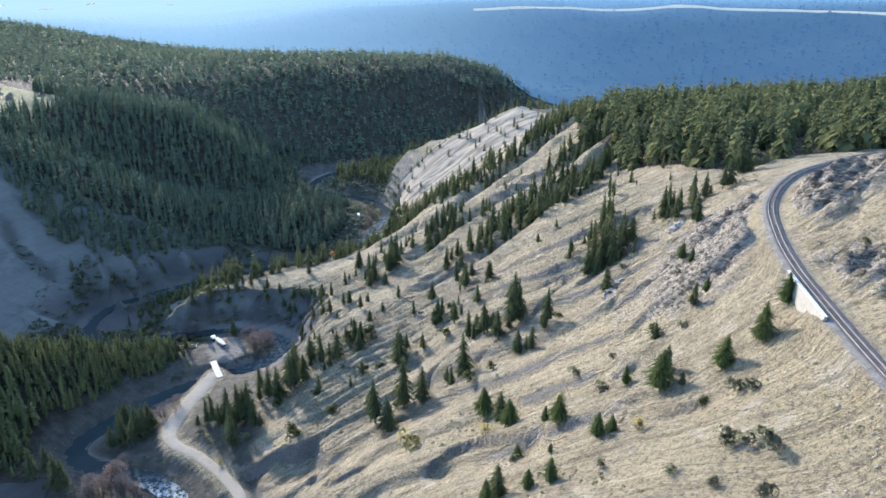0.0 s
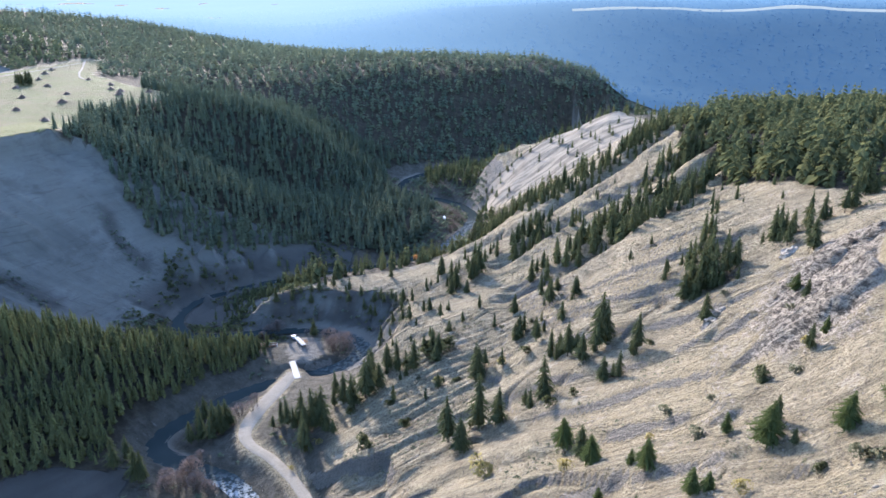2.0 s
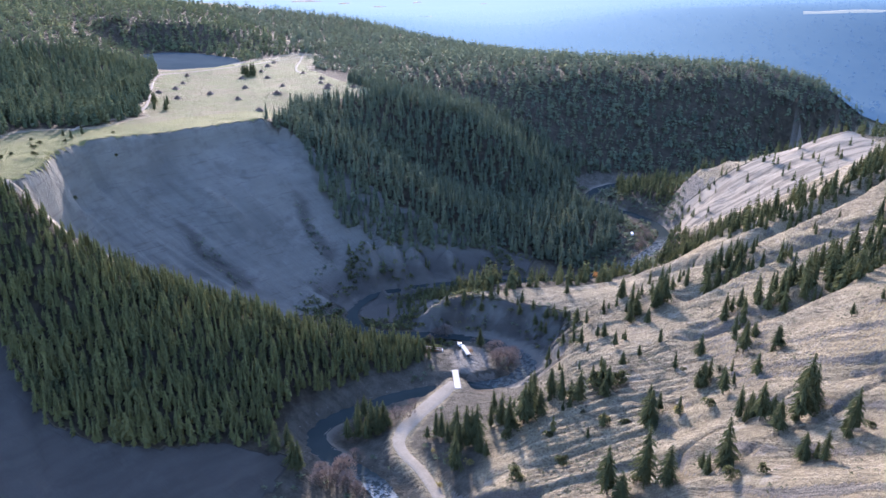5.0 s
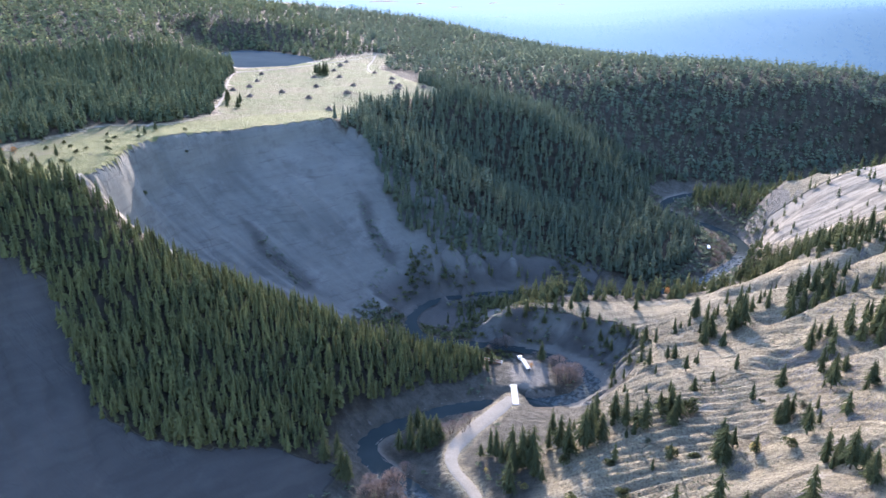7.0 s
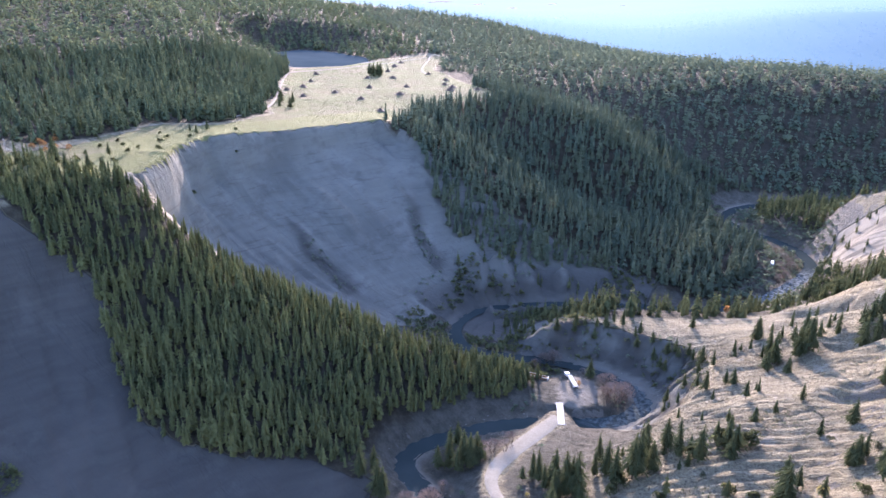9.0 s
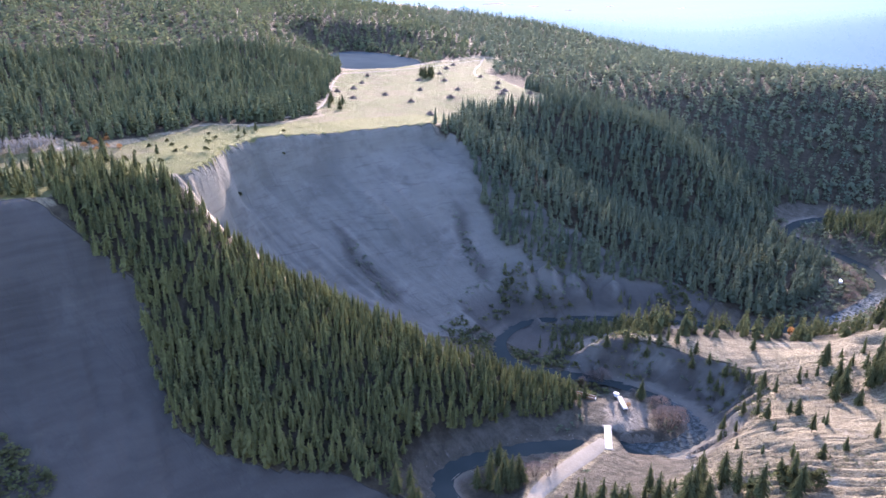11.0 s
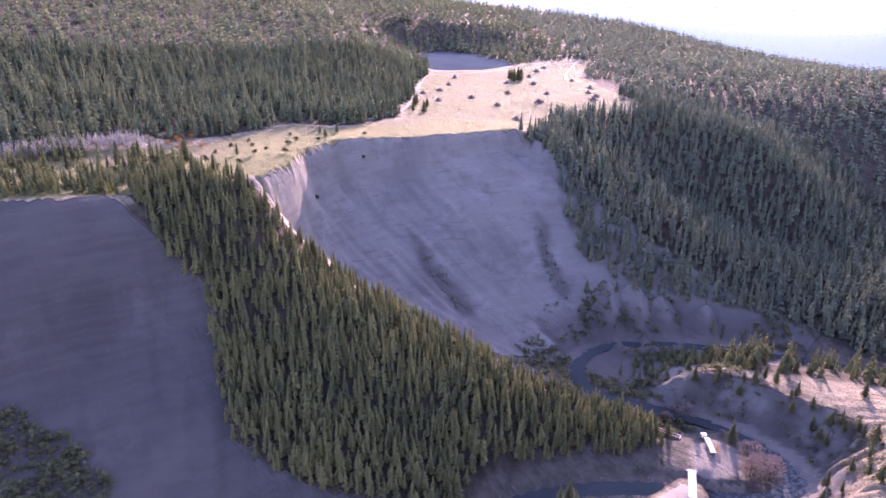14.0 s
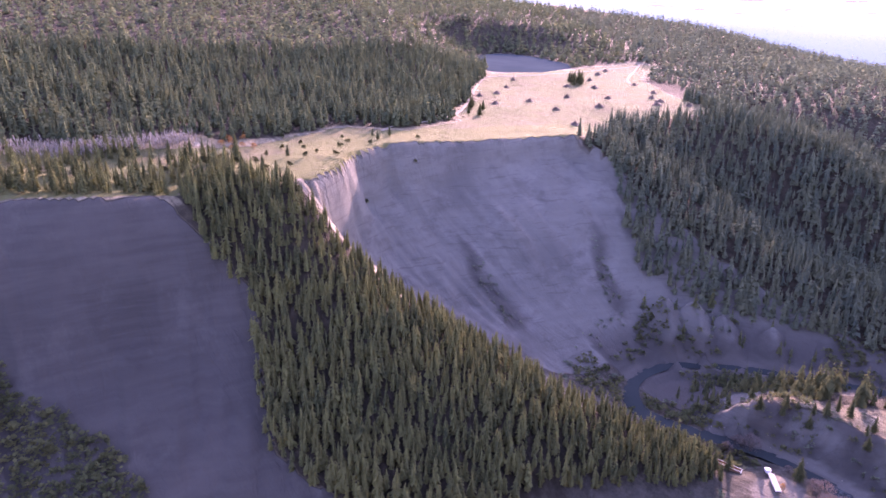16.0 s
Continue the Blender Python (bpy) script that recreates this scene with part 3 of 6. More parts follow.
def height(x, y):
    """The ground's height: the landform, then gullies, ribs, ledges and roughness."""
    x, y = np.asarray(x, float), np.asarray(y, float)
    z = base_height(x, y)
    road, iroad = near_line(x, y, ROAD_CURVE)
    rail, irail = near_line(x, y, RAIL_CURVE)
    river = bank(x, y)
    calm = soft(road, 4, 14) * soft(rail, 3.5, 12) * soft(river, 4, 14)
    far = soft(np.hypot(x + 100, y - 300), 600, 1500)
    z = z + calm * (1 - far) * (1.6 * fbm(x, y, 40, 4, 3) + 0.7 * fbm(x, y, 7, 3, 8) + 0.35 * soft(x, -110, -80) * fbm(x, y, 3.2, 2, 18)) + far * 14 * fbm(x, y, 260, 4, 5)
    # ribs that run down the dry slope, steep on the side away from the sun
    slope = soft(z, 9, 24) * (1 - soft(z, 118, 142)) * soft(x, -110, -78) * (1 - soft(x, 95, 130)) * soft(y, 120, 170) * (1 - soft(y, 560, 640))
    run = y - np.interp(x, *RIB_BEND) + 9 * fbm(x, y, 80, 2, 11) + 3.4 * fbm(x, y, 24, 3, 13)
    rib, fine = (run / 27) % 1, (run / 6.2 + 0.5 * fbm(x, y, 60, 2, 4)) % 1
    rib = soft(rib, 0, 0.26) * (1 - soft(rib, 0.3, 1.0))
    fine = soft(fine, 0, 0.3) * (1 - soft(fine, 0.35, 1.0))
    z = z + calm * slope * (3.0 * (rib - 0.4) * (0.6 + 0.9 * fbm(x, y, 90, 2, 19)) + 1.7 * (fine - 0.4) * soft(fbm(x, y, 45, 3, 31), -0.3, 0.15) * (0.55 + 0.45 * soft(y, 230, 300)))
    # washouts with small headwalls
    cut = soft(np.abs(fbm(x * 0.55 + y * 0.2, y - x * 0.25, 34, 3, 41)), 0.0, 0.05)
    z = z - calm * slope * 2.4 * (1 - cut) * soft(fbm(x, y, 70, 2, 43), -0.1, 0.2)
    # wooded gullies between the long ribs
    for k, line in enumerate(GULLIES):
        off = near_line(x, y, sampled(line, 3))[0]
        z = z - calm * (5.5 * np.exp(-(off / 7) ** 2) - 2.5 * np.exp(-((off - 15) / 7) ** 2)) * (1 - 0.85 * (k == 3))
    # raw cut banks that face away from the sun
    for line, drop, back in CUT_BANKS:
        c = sampled(line, 1.5)
        off, k = near_line(x, y, c, 45)
        side = soft(c[k, 1] + 1.2 * fbm(x, y, 5, 2, 17) - y, 0, 0.35 * drop)
        ends = soft(np.minimum(k, len(c) - 1 - k), 0, 4)
        z = z - drop * side * ends * (1 - soft(off, 0.35 * back, back))
    # rocky ledges below and above the track
    crag = crags(x, y, rail) * soft(rail, 4.5, 9)
    ledge = np.abs(fbm(x * 0.5 + y * 0.35, y, 10, 4, 21))
    tooth = np.abs(fbm(x * 0.7 + y * 0.3, y * 1.2, 4.5, 3, 23))
    above = soft(x - np.interp(y, RAIL_CURVE[::-1, 1], RAIL_CURVE[::-1, 0]), 0, 6)
    z = z + crag * (1 + 0.5 * above) * (7.0 * ledge - 1.6 + 3.6 * tooth)
    # steps and washouts in the silt
    cliff = inside(x, y, BARE_GREAT) | inside(x, y, BARE_NEAR) | inside(x, y, BARE_SLIDE)
    turn = np.arctan2(y - 430, x + 60)
    edge = np.minimum(near_line(x, y, sampled(SCARP[0], 6))[0], near_line(x, y, sampled(BOWL[0], 6))[0])
    z = z + cliff * calm * soft(edge, 4, 26) * (1.1 * np.abs(fbm(turn * 300, z * 0.4 + x * 0.05, 22, 3, 2)) - 0.3)
    for ring, lip, drop in ((BARE_GREAT, SCARP[0], 9), (BARE_NEAR, BOWL[0], 1.5)):
        off = near_line(x, y, sampled(lip, 4))[0]
        z = z - drop * inside(x, y, ring) * soft(off, 0, 10) * (1 - soft(off, 14, 75)) * (1 + 0.25 * fbm(x, y, 20, 2, 12))
    slide = inside(x, y, BARE_SLIDE)
    z = z + slide * soft(z, 4, 25) * 1.8 * fbm(x * 0.4, y, 16, 3, 39)
    comb = (run / 21 + 0.3 * fbm(x, y, 40, 3, 6)) % 1
    z = z + slide * 1.5 * soft(z, 4, 25) * soft(fbm(x * 0.3, y, 26, 3, 29), -0.2, 0.25) * (soft(comb, 0, 0.3) * (1 - soft(comb, 0.35, 1.0)) - 0.4)
    # chutes down the great scarp and the nearer one
    for ring, lip, cx, cy, tall in ((BARE_GREAT, SCARP[0], -60, 430, 3.4), (BARE_NEAR, BOWL[0], -150, 120, 3.8)):
        hit = inside(x, y, ring)
        off = near_line(x, y, sampled(lip, 4))[0]
        along = np.arctan2(y - cy, x - cx) * np.hypot(lip[3][0] - cx, lip[3][1] - cy)
        chute = np.abs(fbm(along + 5 * fbm(x, y, 30, 2, 46), off * 0.22, 30, 3, 47)) + 0.5 * np.abs(fbm(along, off * 0.3, 9, 2, 48))
        z = z + hit * calm * soft(off, 3, 22) * (1 - 0.6 * soft(off, 70, 130)) * tall * (2.0 * chute - 0.55)
    # hard and soft beds in the silt of the nearer scarp
    bed = (z / 6.5 + 0.5 * fbm(x, y, 50, 2, 49)) % 1
    z = z + inside(x, y, BARE_NEAR) * soft(edge, 5, 20) * (1 - soft(edge, 90, 130)) * 0.9 * soft(fbm(x, y, 40, 2, 52), -0.2, 0.3) * (soft(bed, 0.25, 0.75) - bed)
    # pinnacles at the foot of the great scarp
    for top, foot in PINNACLES:
        line = sampled([top, foot], 1.5)
        off, k = near_line(x, y, line, 60)
        z = np.maximum(z, line[k, 2] - 1.05 * off - 0.012 * off ** 2 + 1.5 * fbm(x, y, 8, 2, 50))
    # the steep fluted bank below the terrace edge
    line = smooth_line(TERRACE_EDGE, 2)
    off, k = near_line(x, y, line, 90)
    across = np.where(x > -108, 0.86 * x - 0.5 * y, 0.97 * x - 0.25 * y)
    flute = (across / 9.5 + 0.5 * fbm(x, y, 18, 2, 27)) % 1
    flute = soft(flute, 0, 0.35) * (1 - soft(flute, 0.35, 1.0))
    fall = line[k, 2] - (0.85 - 0.2 * soft(x, -100, -84)) * off + 4.2 * (flute - 0.5) * soft(off, 1, 9) + 1.2 * fbm(x, y, 9, 3, 28)
    z = np.where(inside(x, y, BANK_RING), np.maximum(fall, 3.6 + 0.8 * fbm(x, y, 12, 2, 29)), z)
    # the pond behind the meadow
    shore = near_line(x, y, sampled(POND + POND[:1], 8))[0] * np.where(inside(x, y, POND), -1, 1)
    z = z + (1 - soft(shore, 0, 115)) * (115.8 + 1.2 * soft(shore, -2, 10) - 2 * (1 - soft(shore, -12, -2)) - z)
    # river bed, road and track beds
    z = np.where(river < 5.5 - 1.8 * soft(y, 405, 430) * (1 - soft(y, 540, 570)), np.minimum(z, -0.9 + 0.5 * fbm(x, y, 5, 2, 3)), z)
    z = z + (1 - soft(river, 5, 11)) * soft(river, 4, 5.5) * (0.5 - z) * 0.8
    z = z + (1 - soft(road, 3.2 + 2.8 * soft(y, 288, 325), 8 + 3 * soft(y, 288, 325))) * (ROAD_CURVE[iroad, 2] - 0.12 - z)
    z = z + (1 - soft(rail, 2.9, 5.5)) * (RAIL_CURVE[irail, 2] - 0.35 - z)
    # ground drops away outside the retaining wall
    outside = np.interp(y, RAIL_CURVE[::-1, 1], RAIL_CURVE[::-1, 0]) - 2.7 - x
    wall = (outside > 0) * (outside < 22) * (y > 136) * (y < 162)
    z = np.where(wall, np.minimum(z, 160.4 - 4.6 * soft(y, 136, 152) * (1 - 0.4 * soft(y, 156, 162)) - 0.55 * outside), z)
    pad = soft(-near_line(x, y, sampled(PAD, 3))[0], -5, -1) * (river > 5)
    return z + pad * (5 - z)


# ---- building helpers ----
def mesh_of(name, verts, tris, mats, slots=None, smooth=False, tone=None, normals=None):
    """A mesh of triangles or quads from arrays."""
    verts, tris = np.asarray(verts, np.float32), np.asarray(tris, np.int32)
    me = bpy.data.meshes.new(name)
    me.vertices.add(len(verts))
    me.vertices.foreach_set("co", verts.ravel())
    k = tris.shape[1]
    me.loops.add(tris.size)
    me.loops.foreach_set("vertex_index", tris.ravel())
    me.polygons.add(len(tris))
    me.polygons.foreach_set("loop_start", np.arange(0, tris.size, k, dtype=np.int32))
    for m in mats:
        me.materials.append(m)
    if slots is not None:
        me.polygons.foreach_set("material_index", np.asarray(slots, np.int32))
    me.polygons.foreach_set("use_smooth", np.full(len(tris), smooth))
    me.update(calc_edges=True)
    me.attributes.new("tone", "FLOAT", "POINT").data.foreach_set("value", np.full(len(verts), 0.5, np.float32) if tone is None else np.asarray(tone, np.float32))
    if normals is not None:
        me.attributes.new("custom_normal", "FLOAT_VECTOR", "POINT").data.foreach_set("vector", np.asarray(normals, np.float32).ravel())
    return me


def part(name, bm, material, parent, label=""):
    """Links a bmesh, or a finished mesh, as one mesh object under a thing."""
    if isinstance(bm, bmesh.types.BMesh):
        me = bpy.data.meshes.new(name)
        bm.to_mesh(me)
        bm.free()
        me.materials.append(material)
    else:
        me = bm
    ob = new(name, me)
    ob.parent = parent
    return tagged(ob, label)


def box(bm, size, at=(0, 0, 0), turn=0.0, bevel=0.0):
    made = bmesh.ops.create_cube(bm, size=1.0, matrix=Matrix.Translation(at) @ Matrix.Rotation(turn, 4, "Z") @ Matrix.Diagonal((*size, 1)))
    if bevel:
        edges = list({e for v in made["verts"] for e in v.link_edges})
        bmesh.ops.bevel(bm, geom=edges, offset=bevel, segments=2, affect="EDGES", clamp_overlap=True)
    return bm


def rod(bm, a, b, r, sides=10, r2=None):
    a, b = Vector(a), Vector(b)
    m = Matrix.Translation((a + b) / 2) @ (b - a).to_track_quat("Z", "Y").to_matrix().to_4x4()
    bmesh.ops.create_cone(bm, cap_ends=True, segments=sides, radius1=r, radius2=r if r2 is None else r2, depth=(b - a).length, matrix=m)
    return bm


def ribbon(curve, offsets, lift):
    """A strip along a line: columns at the given offsets across it, each with its lift above the line's height."""
    c = np.asarray(curve, float)
    way = np.gradient(c[:, :2], axis=0)
    way /= np.linalg.norm(way, axis=1, keepdims=True)
    side = np.column_stack([way[:, 1], -way[:, 0]])
    verts = np.concatenate([np.column_stack([c[:, :2] + side * o, c[:, 2] + h]) for o, h in zip(offsets, lift)])
    n, quads = len(c), []
    for k in range(len(offsets) - 1):
        i = np.arange(n - 1)
        quads.append(np.column_stack([k * n + i, (k + 1) * n + i, (k + 1) * n + i + 1, k * n + i + 1]))
    return verts, np.concatenate(quads)


# ---- ground: one sheet ----
def axis(stops, steps, start, end, growth):
    """Grid lines: even steps between the stops, then wider and wider."""
    mid = [stops[0]]
    for a, b, step in zip(stops[:-1], stops[1:], steps):
        n = int(round((b - a) / step))
        mid += [a + (b - a) * (k + 1) / n for k in range(n)]
    up, step = [mid[-1]], steps[-1]
    while up[-1] < end:
        step = min(step * growth, 140)
        up.append(up[-1] + step)
    down, step = [mid[0]], steps[0]
    while down[-1] > start:
        step = min(step * growth, 140)
        down.append(down[-1] - step)
    return np.array(down[:0:-1] + mid + up[1:])


def cover(x, y, z):
    """How much of each ground cover, and of the painted sun and shade, lies at a place."""
    river, road, rail = bank(x, y), near_line(x, y, ROAD_CURVE)[0], near_line(x, y, RAIL_CURVE)[0]
    stray = 3.5 * soft(near_line(x, y, sampled(SCARP[0], 6))[0], 6, 20)
    wob_x, wob_y = x + stray * fbm(x, y, 24, 3, 51), y + stray * fbm(x, y, 24, 3, 61)
    bare = (inside(wob_x, wob_y, BARE_GREAT) | inside(wob_x, wob_y, BARE_NEAR) | inside(wob_x, wob_y, BARE_SLIDE) | inside(wob_x, wob_y, BARE_BANK) | inside(x, y, PINNACLE_RING)).astype(float)
    bare = np.maximum(bare, 1.0 * (inside(x + 12 * fbm(x, y, 30, 3, 35), y + 12 * fbm(x, y, 30, 3, 45), [(-400, 556), (-330, 545), (-170, 562), (-150, 520), (-260, 470), (-300, 480)]) | inside(x, y, [(-300, 430), (-300, 520), (-150, 570), (-150, 500), (-180, 470), (-195, 430)])))
    sun_tint = np.maximum(inside(x, y, [(-60, 560), (160, 560), (160, 900), (-60, 900)]) * 1.0, 1 - soft(near_line(x, y, sampled(SPUR[0][:4], 4))[0], 6, 16))
    bare = np.maximum(bare, 0.9 * inside(x, y, BANK_RING) * (1 - soft(x, -100, -88)))
    for line, r in ((TERRACE[3], 15), (SPUR[0][:4], 8)):
        bare = np.maximum(bare, 0.8 * (1 - soft(near_line(x, y, sampled(line, 6))[0], r * 0.6, r)))
    meadow = inside(wob_x, wob_y, MEADOW_RING).astype(float)
    far_field = 1 - soft(near_line(x, y, sampled(FAR[2], 30))[0], 16, 34)
    meadow = np.maximum(meadow, far_field)
    wood = np.clip(woodland(x, y), 0, 1)
    # Terrace bank and nearer scarp: their shade painted on as dark silt.
    earth_shade = np.maximum(0.3 - 0.3 * soft(near_line(x, y, sampled(TERRACE[3], 6))[0] + 7 * fbm(x, y, 16, 3, 33), 12, 26), 0.9 * inside(x, y, [(-640, -40), (-640, 140), (-470, 215), (-380, 250), (-180, 290), (-150, 200), (-200, -40)]))
    stain_x, stain_y = x + 9 * fbm(x, y, 22, 3, 55), y + 9 * fbm(x, y, 22, 3, 57)
    for ring in STAINS:
        earth_shade = np.maximum(earth_shade, np.where(y < 270, 1.0, 0.8) * inside(stain_x, stain_y, ring) * soft(near_line(stain_x, stain_y, sampled(ring + ring[:1], 4))[0], 0, 8))
    earth_shade = np.maximum(earth_shade, 0.9 * inside(x, y, BANK_RING) * soft(fbm(x, y, 14, 3, 34), -0.35, 0.1))
    verge = 1 - soft(near_line(x, y, sampled(BOWL[0][1:] + SCARP[0] + [(-405, 549, 109)], 8))[0] + 14 * fbm(x, y, 40, 3, 9), 34, 60)
    earth_shade = np.maximum(earth_shade, 0.8 * (1 - soft(z, 10, 18)) * inside(x + 16 * fbm(x, y, 34, 3, 5), y + 16 * fbm(x, y, 34, 3, 15), [(-300, 440), (-300, 520), (-150, 570), (-150, 500), (-200, 450), (-200, 420)]))
    # Low floor and far river flats, where shade goes into the ground colour.
    dark_floor_shade = (1 - soft(x, -90, -62)) * (1 - soft(z, 15, 21)) * soft(x, -420, -300) * (near_line(x, y, ROAD_CURVE)[0] > 6) * soft(y, 120, 200) * (1 - soft(y, 640, 700))
    dark_floor_shade = np.maximum(dark_floor_shade, (1 - soft(river, 34, 60)) * (y > 560) * (y < 1100) * (x < -45))
    wood = np.maximum(wood, 0.9 * (1 - soft(near_line(x, y, sampled(SPUR_WOOD + SPUR_WOOD[:1], 5))[0], 7, 10)) * (x > -395) * (y < 330 - 0.25 * (x + 250)))
    crag = crags(x, y, rail) * soft(rail, 4, 7)
    gravel = np.maximum((1 - soft(river, 6, 10)) * np.where((y < 310) | (y > 560), 1.0, 0.2) * soft(fbm(x, y, 30, 2, 14), -0.05, 0.15), 0.45 * (1 - soft(rail, 2.5, 5)))
    gravel = np.maximum(gravel, inside(wob_x, wob_y, [p[:2] for p in PAD]).astype(float))
    return {"bare": bare, "meadow": meadow * (1 - bare), "wood": wood * (1 - bare) * (1 - meadow), "rock": crag, "gravel": gravel, "sun_tint": sun_tint, "dark_floor_shade": dark_floor_shade, "earth_shade": earth_shade, "verge": verge}


STAINS = [[(-392, 412), (-372, 396), (-350, 392), (-312, 388), (-296, 400), (-310, 410), (-345, 408), (-370, 410)], [(-356, 508), (-336, 490), (-316, 472), (-290, 456), (-282, 468), (-308, 488), (-332, 504)],
          [(-318, 342), (-300, 350), (-278, 378), (-288, 390), (-312, 362)],
          [(-390, 166), (-384, 190), (-376, 208), (-362, 204), (-348, 194), (-332, 178), (-338, 166), (-360, 162)], [(-320, 214), (-308, 220), (-286, 212), (-284, 204), (-306, 206)], [(-412, 150), (-404, 172), (-394, 176), (-398, 150)]]
SPUR_WOOD = [(-388, 284), (-374, 286), (-358, 300), (-336, 315), (-306, 330), (-250, 345), (-212, 368), (-182, 392), (-170, 394), (-168, 384), (-190, 350), (-205, 322), (-214, 302), (-210, 282), (-204, 266), (-217, 258), (-229, 248), (-242, 237), (-259, 226), (-280, 218), (-300, 224),
             (-320, 232), (-336, 238), (-349, 243), (-364, 237), (-381, 230), (-402, 226), (-412, 236), (-420, 250), (-402, 264), (-388, 278)]
NORTH_WOOD = [(-404, 552), (-410, 600), (-440, 640), (-410, 700), (-398, 752), (-470, 780), (-560, 850), (-600, 945), (-640, 962), (-1100, 1300), (-800, 1500), (-400, 1420), (100, 1340), (160, 1210), (60, 1080), (0, 975),
              (-40, 925), (-100, 895), (-160, 860), (-178, 820), (-164, 764), (-138, 744), (-102, 714), (-96, 660), (-96, 612), (-122, 572), (-165, 556), (-205, 546), (-232, 526), (-258, 514), (-274, 502), (-300, 502), (-335, 526), (-372, 550)]
ISLAND_WOOD = [(-114, 768), (-88, 760), (-68, 744), (-50, 762), (-45, 800), (-60, 880), (-110, 870), (-130, 820)]
BEND_WOOD = [(-208, 428), (-190, 446), (-184, 470), (-160, 498), (-180, 506), (-205, 492), (-222, 470), (-226, 440)]
WEST_WOOD = [(-462, 236), (-505, 232), (-520, 262), (-496, 300), (-497, 340), (-506, 390), (-478, 430), (-494, 500), (-546, 540), (-566, 580), (-642, 650), (-706, 740), (-672, 830), (-642, 960), (-1100, 1300), (-1900, 1300), (-1900, -300),
             (-600, -40), (-500, 60), (-452, 150), (-500, 140), (-530, 190), (-505, 222)]
EAST_WOOD = [(116, 345), (126, 322), (138, 306), (165, 318), (230, 316), (300, 322), (420, 300), (760, 420), (600, 720), (340, 740), (180, 690), (128, 640), (104, 600), (100, 545), (98, 470), (104, 400)]
TERRACE_WOOD = [(-192, 470), (-178, 458), (-150, 478), (-105, 498), (-66, 512), (-48, 540), (-52, 590), (-66, 585), (-95, 546), (-150, 522), (-192, 500)]
SLIDE_WOOD = [(-52, 566), (-58, 600), (-56, 672), (-34, 648), (-4, 630), (28, 614), (60, 612), (40, 590), (-20, 556)]
NOSE_WOOD = [(-50, 748), (-20, 740), (30, 730), (80, 716), (100, 660), (150, 660), (150, 760), (90, 880), (20, 870), (-38, 840)]
GULLY_WOOD = [[(10, 384), (31, 380), (50, 374), (71, 370), (91, 396), (104, 417), (100, 436), (81, 424), (64, 432), (41, 427), (18, 409)], [(0, 530), (15, 512), (31, 505), (52, 508), (63, 520), (60, 545), (42, 545), (20, 545), (2, 548)],
              [(-60, 600), (-30, 560), (0, 520), (2, 540), (-28, 590), (-58, 630)], [(62, 518), (74, 519), (93, 528), (112, 600), (108, 640), (89, 627), (61, 545)], [(69, 446), (84, 447), (96, 450), (107, 452), (107, 480), (88, 471), (71, 462)],
              [(66, 294), (78, 276), (86, 300), (81, 320), (74, 314)], [(-14, 452), (8, 447), (15, 480), (6, 490), (-15, 471)], [(92, 284), (103, 276), (108, 278), (109, 298), (98, 302)],
              [(-59, 466), (-26, 456), (6, 442), (32, 440), (30, 450), (4, 456), (-30, 468)]]


def woodland(x, y):
    """Share of the ground that trees cover."""
    x, y = np.asarray(x, float), np.asarray(y, float)
    wx, wy = x + 9 * fbm(x, y, 30, 3, 71), y + 9 * fbm(x, y, 30, 3, 81)
    d = np.zeros(x.shape)
    for ring, share in ((SPUR_WOOD, 1.0), (NORTH_WOOD, 1.0), (WEST_WOOD, 1.0), (EAST_WOOD, 1.0), (TERRACE_WOOD, 0.55), (SLIDE_WOOD, 0.8), (NOSE_WOOD, 0.7), (ISLAND_WOOD, 0.9), (BEND_WOOD, 0.8)):
        a, b = (x, y) if ring is SPUR_WOOD else (wx, wy)
        d = np.maximum(d, share * inside(a, b, ring))
    beyond = (y > 1240) | (x < -1900) | ((x > 420) & (y > 300)) | (y < -150) | (x > 760)
    return np.where(beyond & (d == 0), 0.85, d) * ~inside(x, y, POND)


def build_ground():
    xs = axis([-480, -110, 30, 140, 180], [2.9, 1.5, 1.25, 2.2], -4400, 4400, 1.07)
    ys = axis([80, 110, 280, 400, 470, 560, 780], [2.2, 1.25, 1.5, 1.9, 2.5, 3.4], -2600, 4700, 1.05)
    gx, gy = np.meshgrid(xs, ys)
    x, y = gx.ravel(), gy.ravel()
    z = height(x, y)
    nx, ny = len(xs), len(ys)
    i, j = np.meshgrid(np.arange(nx - 1), np.arange(ny - 1))
    a = (j * nx + i).ravel()
    me = mesh_of("ground", np.column_stack([x, y, z]), np.column_stack([a, a + 1, a + nx + 1, a + nx]), [M_GROUND], smooth=True)
    rise_y, rise_x = np.gradient(z.reshape(ny, nx), ys, xs)
    shares = cover(x, y, z)
    shares["run"], shares["across"] = y - np.interp(x, *RIB_BEND) + 6 * fbm(x, y, 80, 2, 11) + 4.5 * fbm(x, y, 16, 4, 13), x
    shares["steep"] = (soft(np.hypot(rise_x, rise_y), 0.9, 1.3) * soft(rise_y, 0.0, 0.35)).ravel()
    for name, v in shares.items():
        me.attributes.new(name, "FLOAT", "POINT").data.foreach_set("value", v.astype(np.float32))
    return tagged(new("ground", me), "dry grass and bare silt canyon slopes with rocky ledges", "ground", kind="structure")


ground = build_ground()


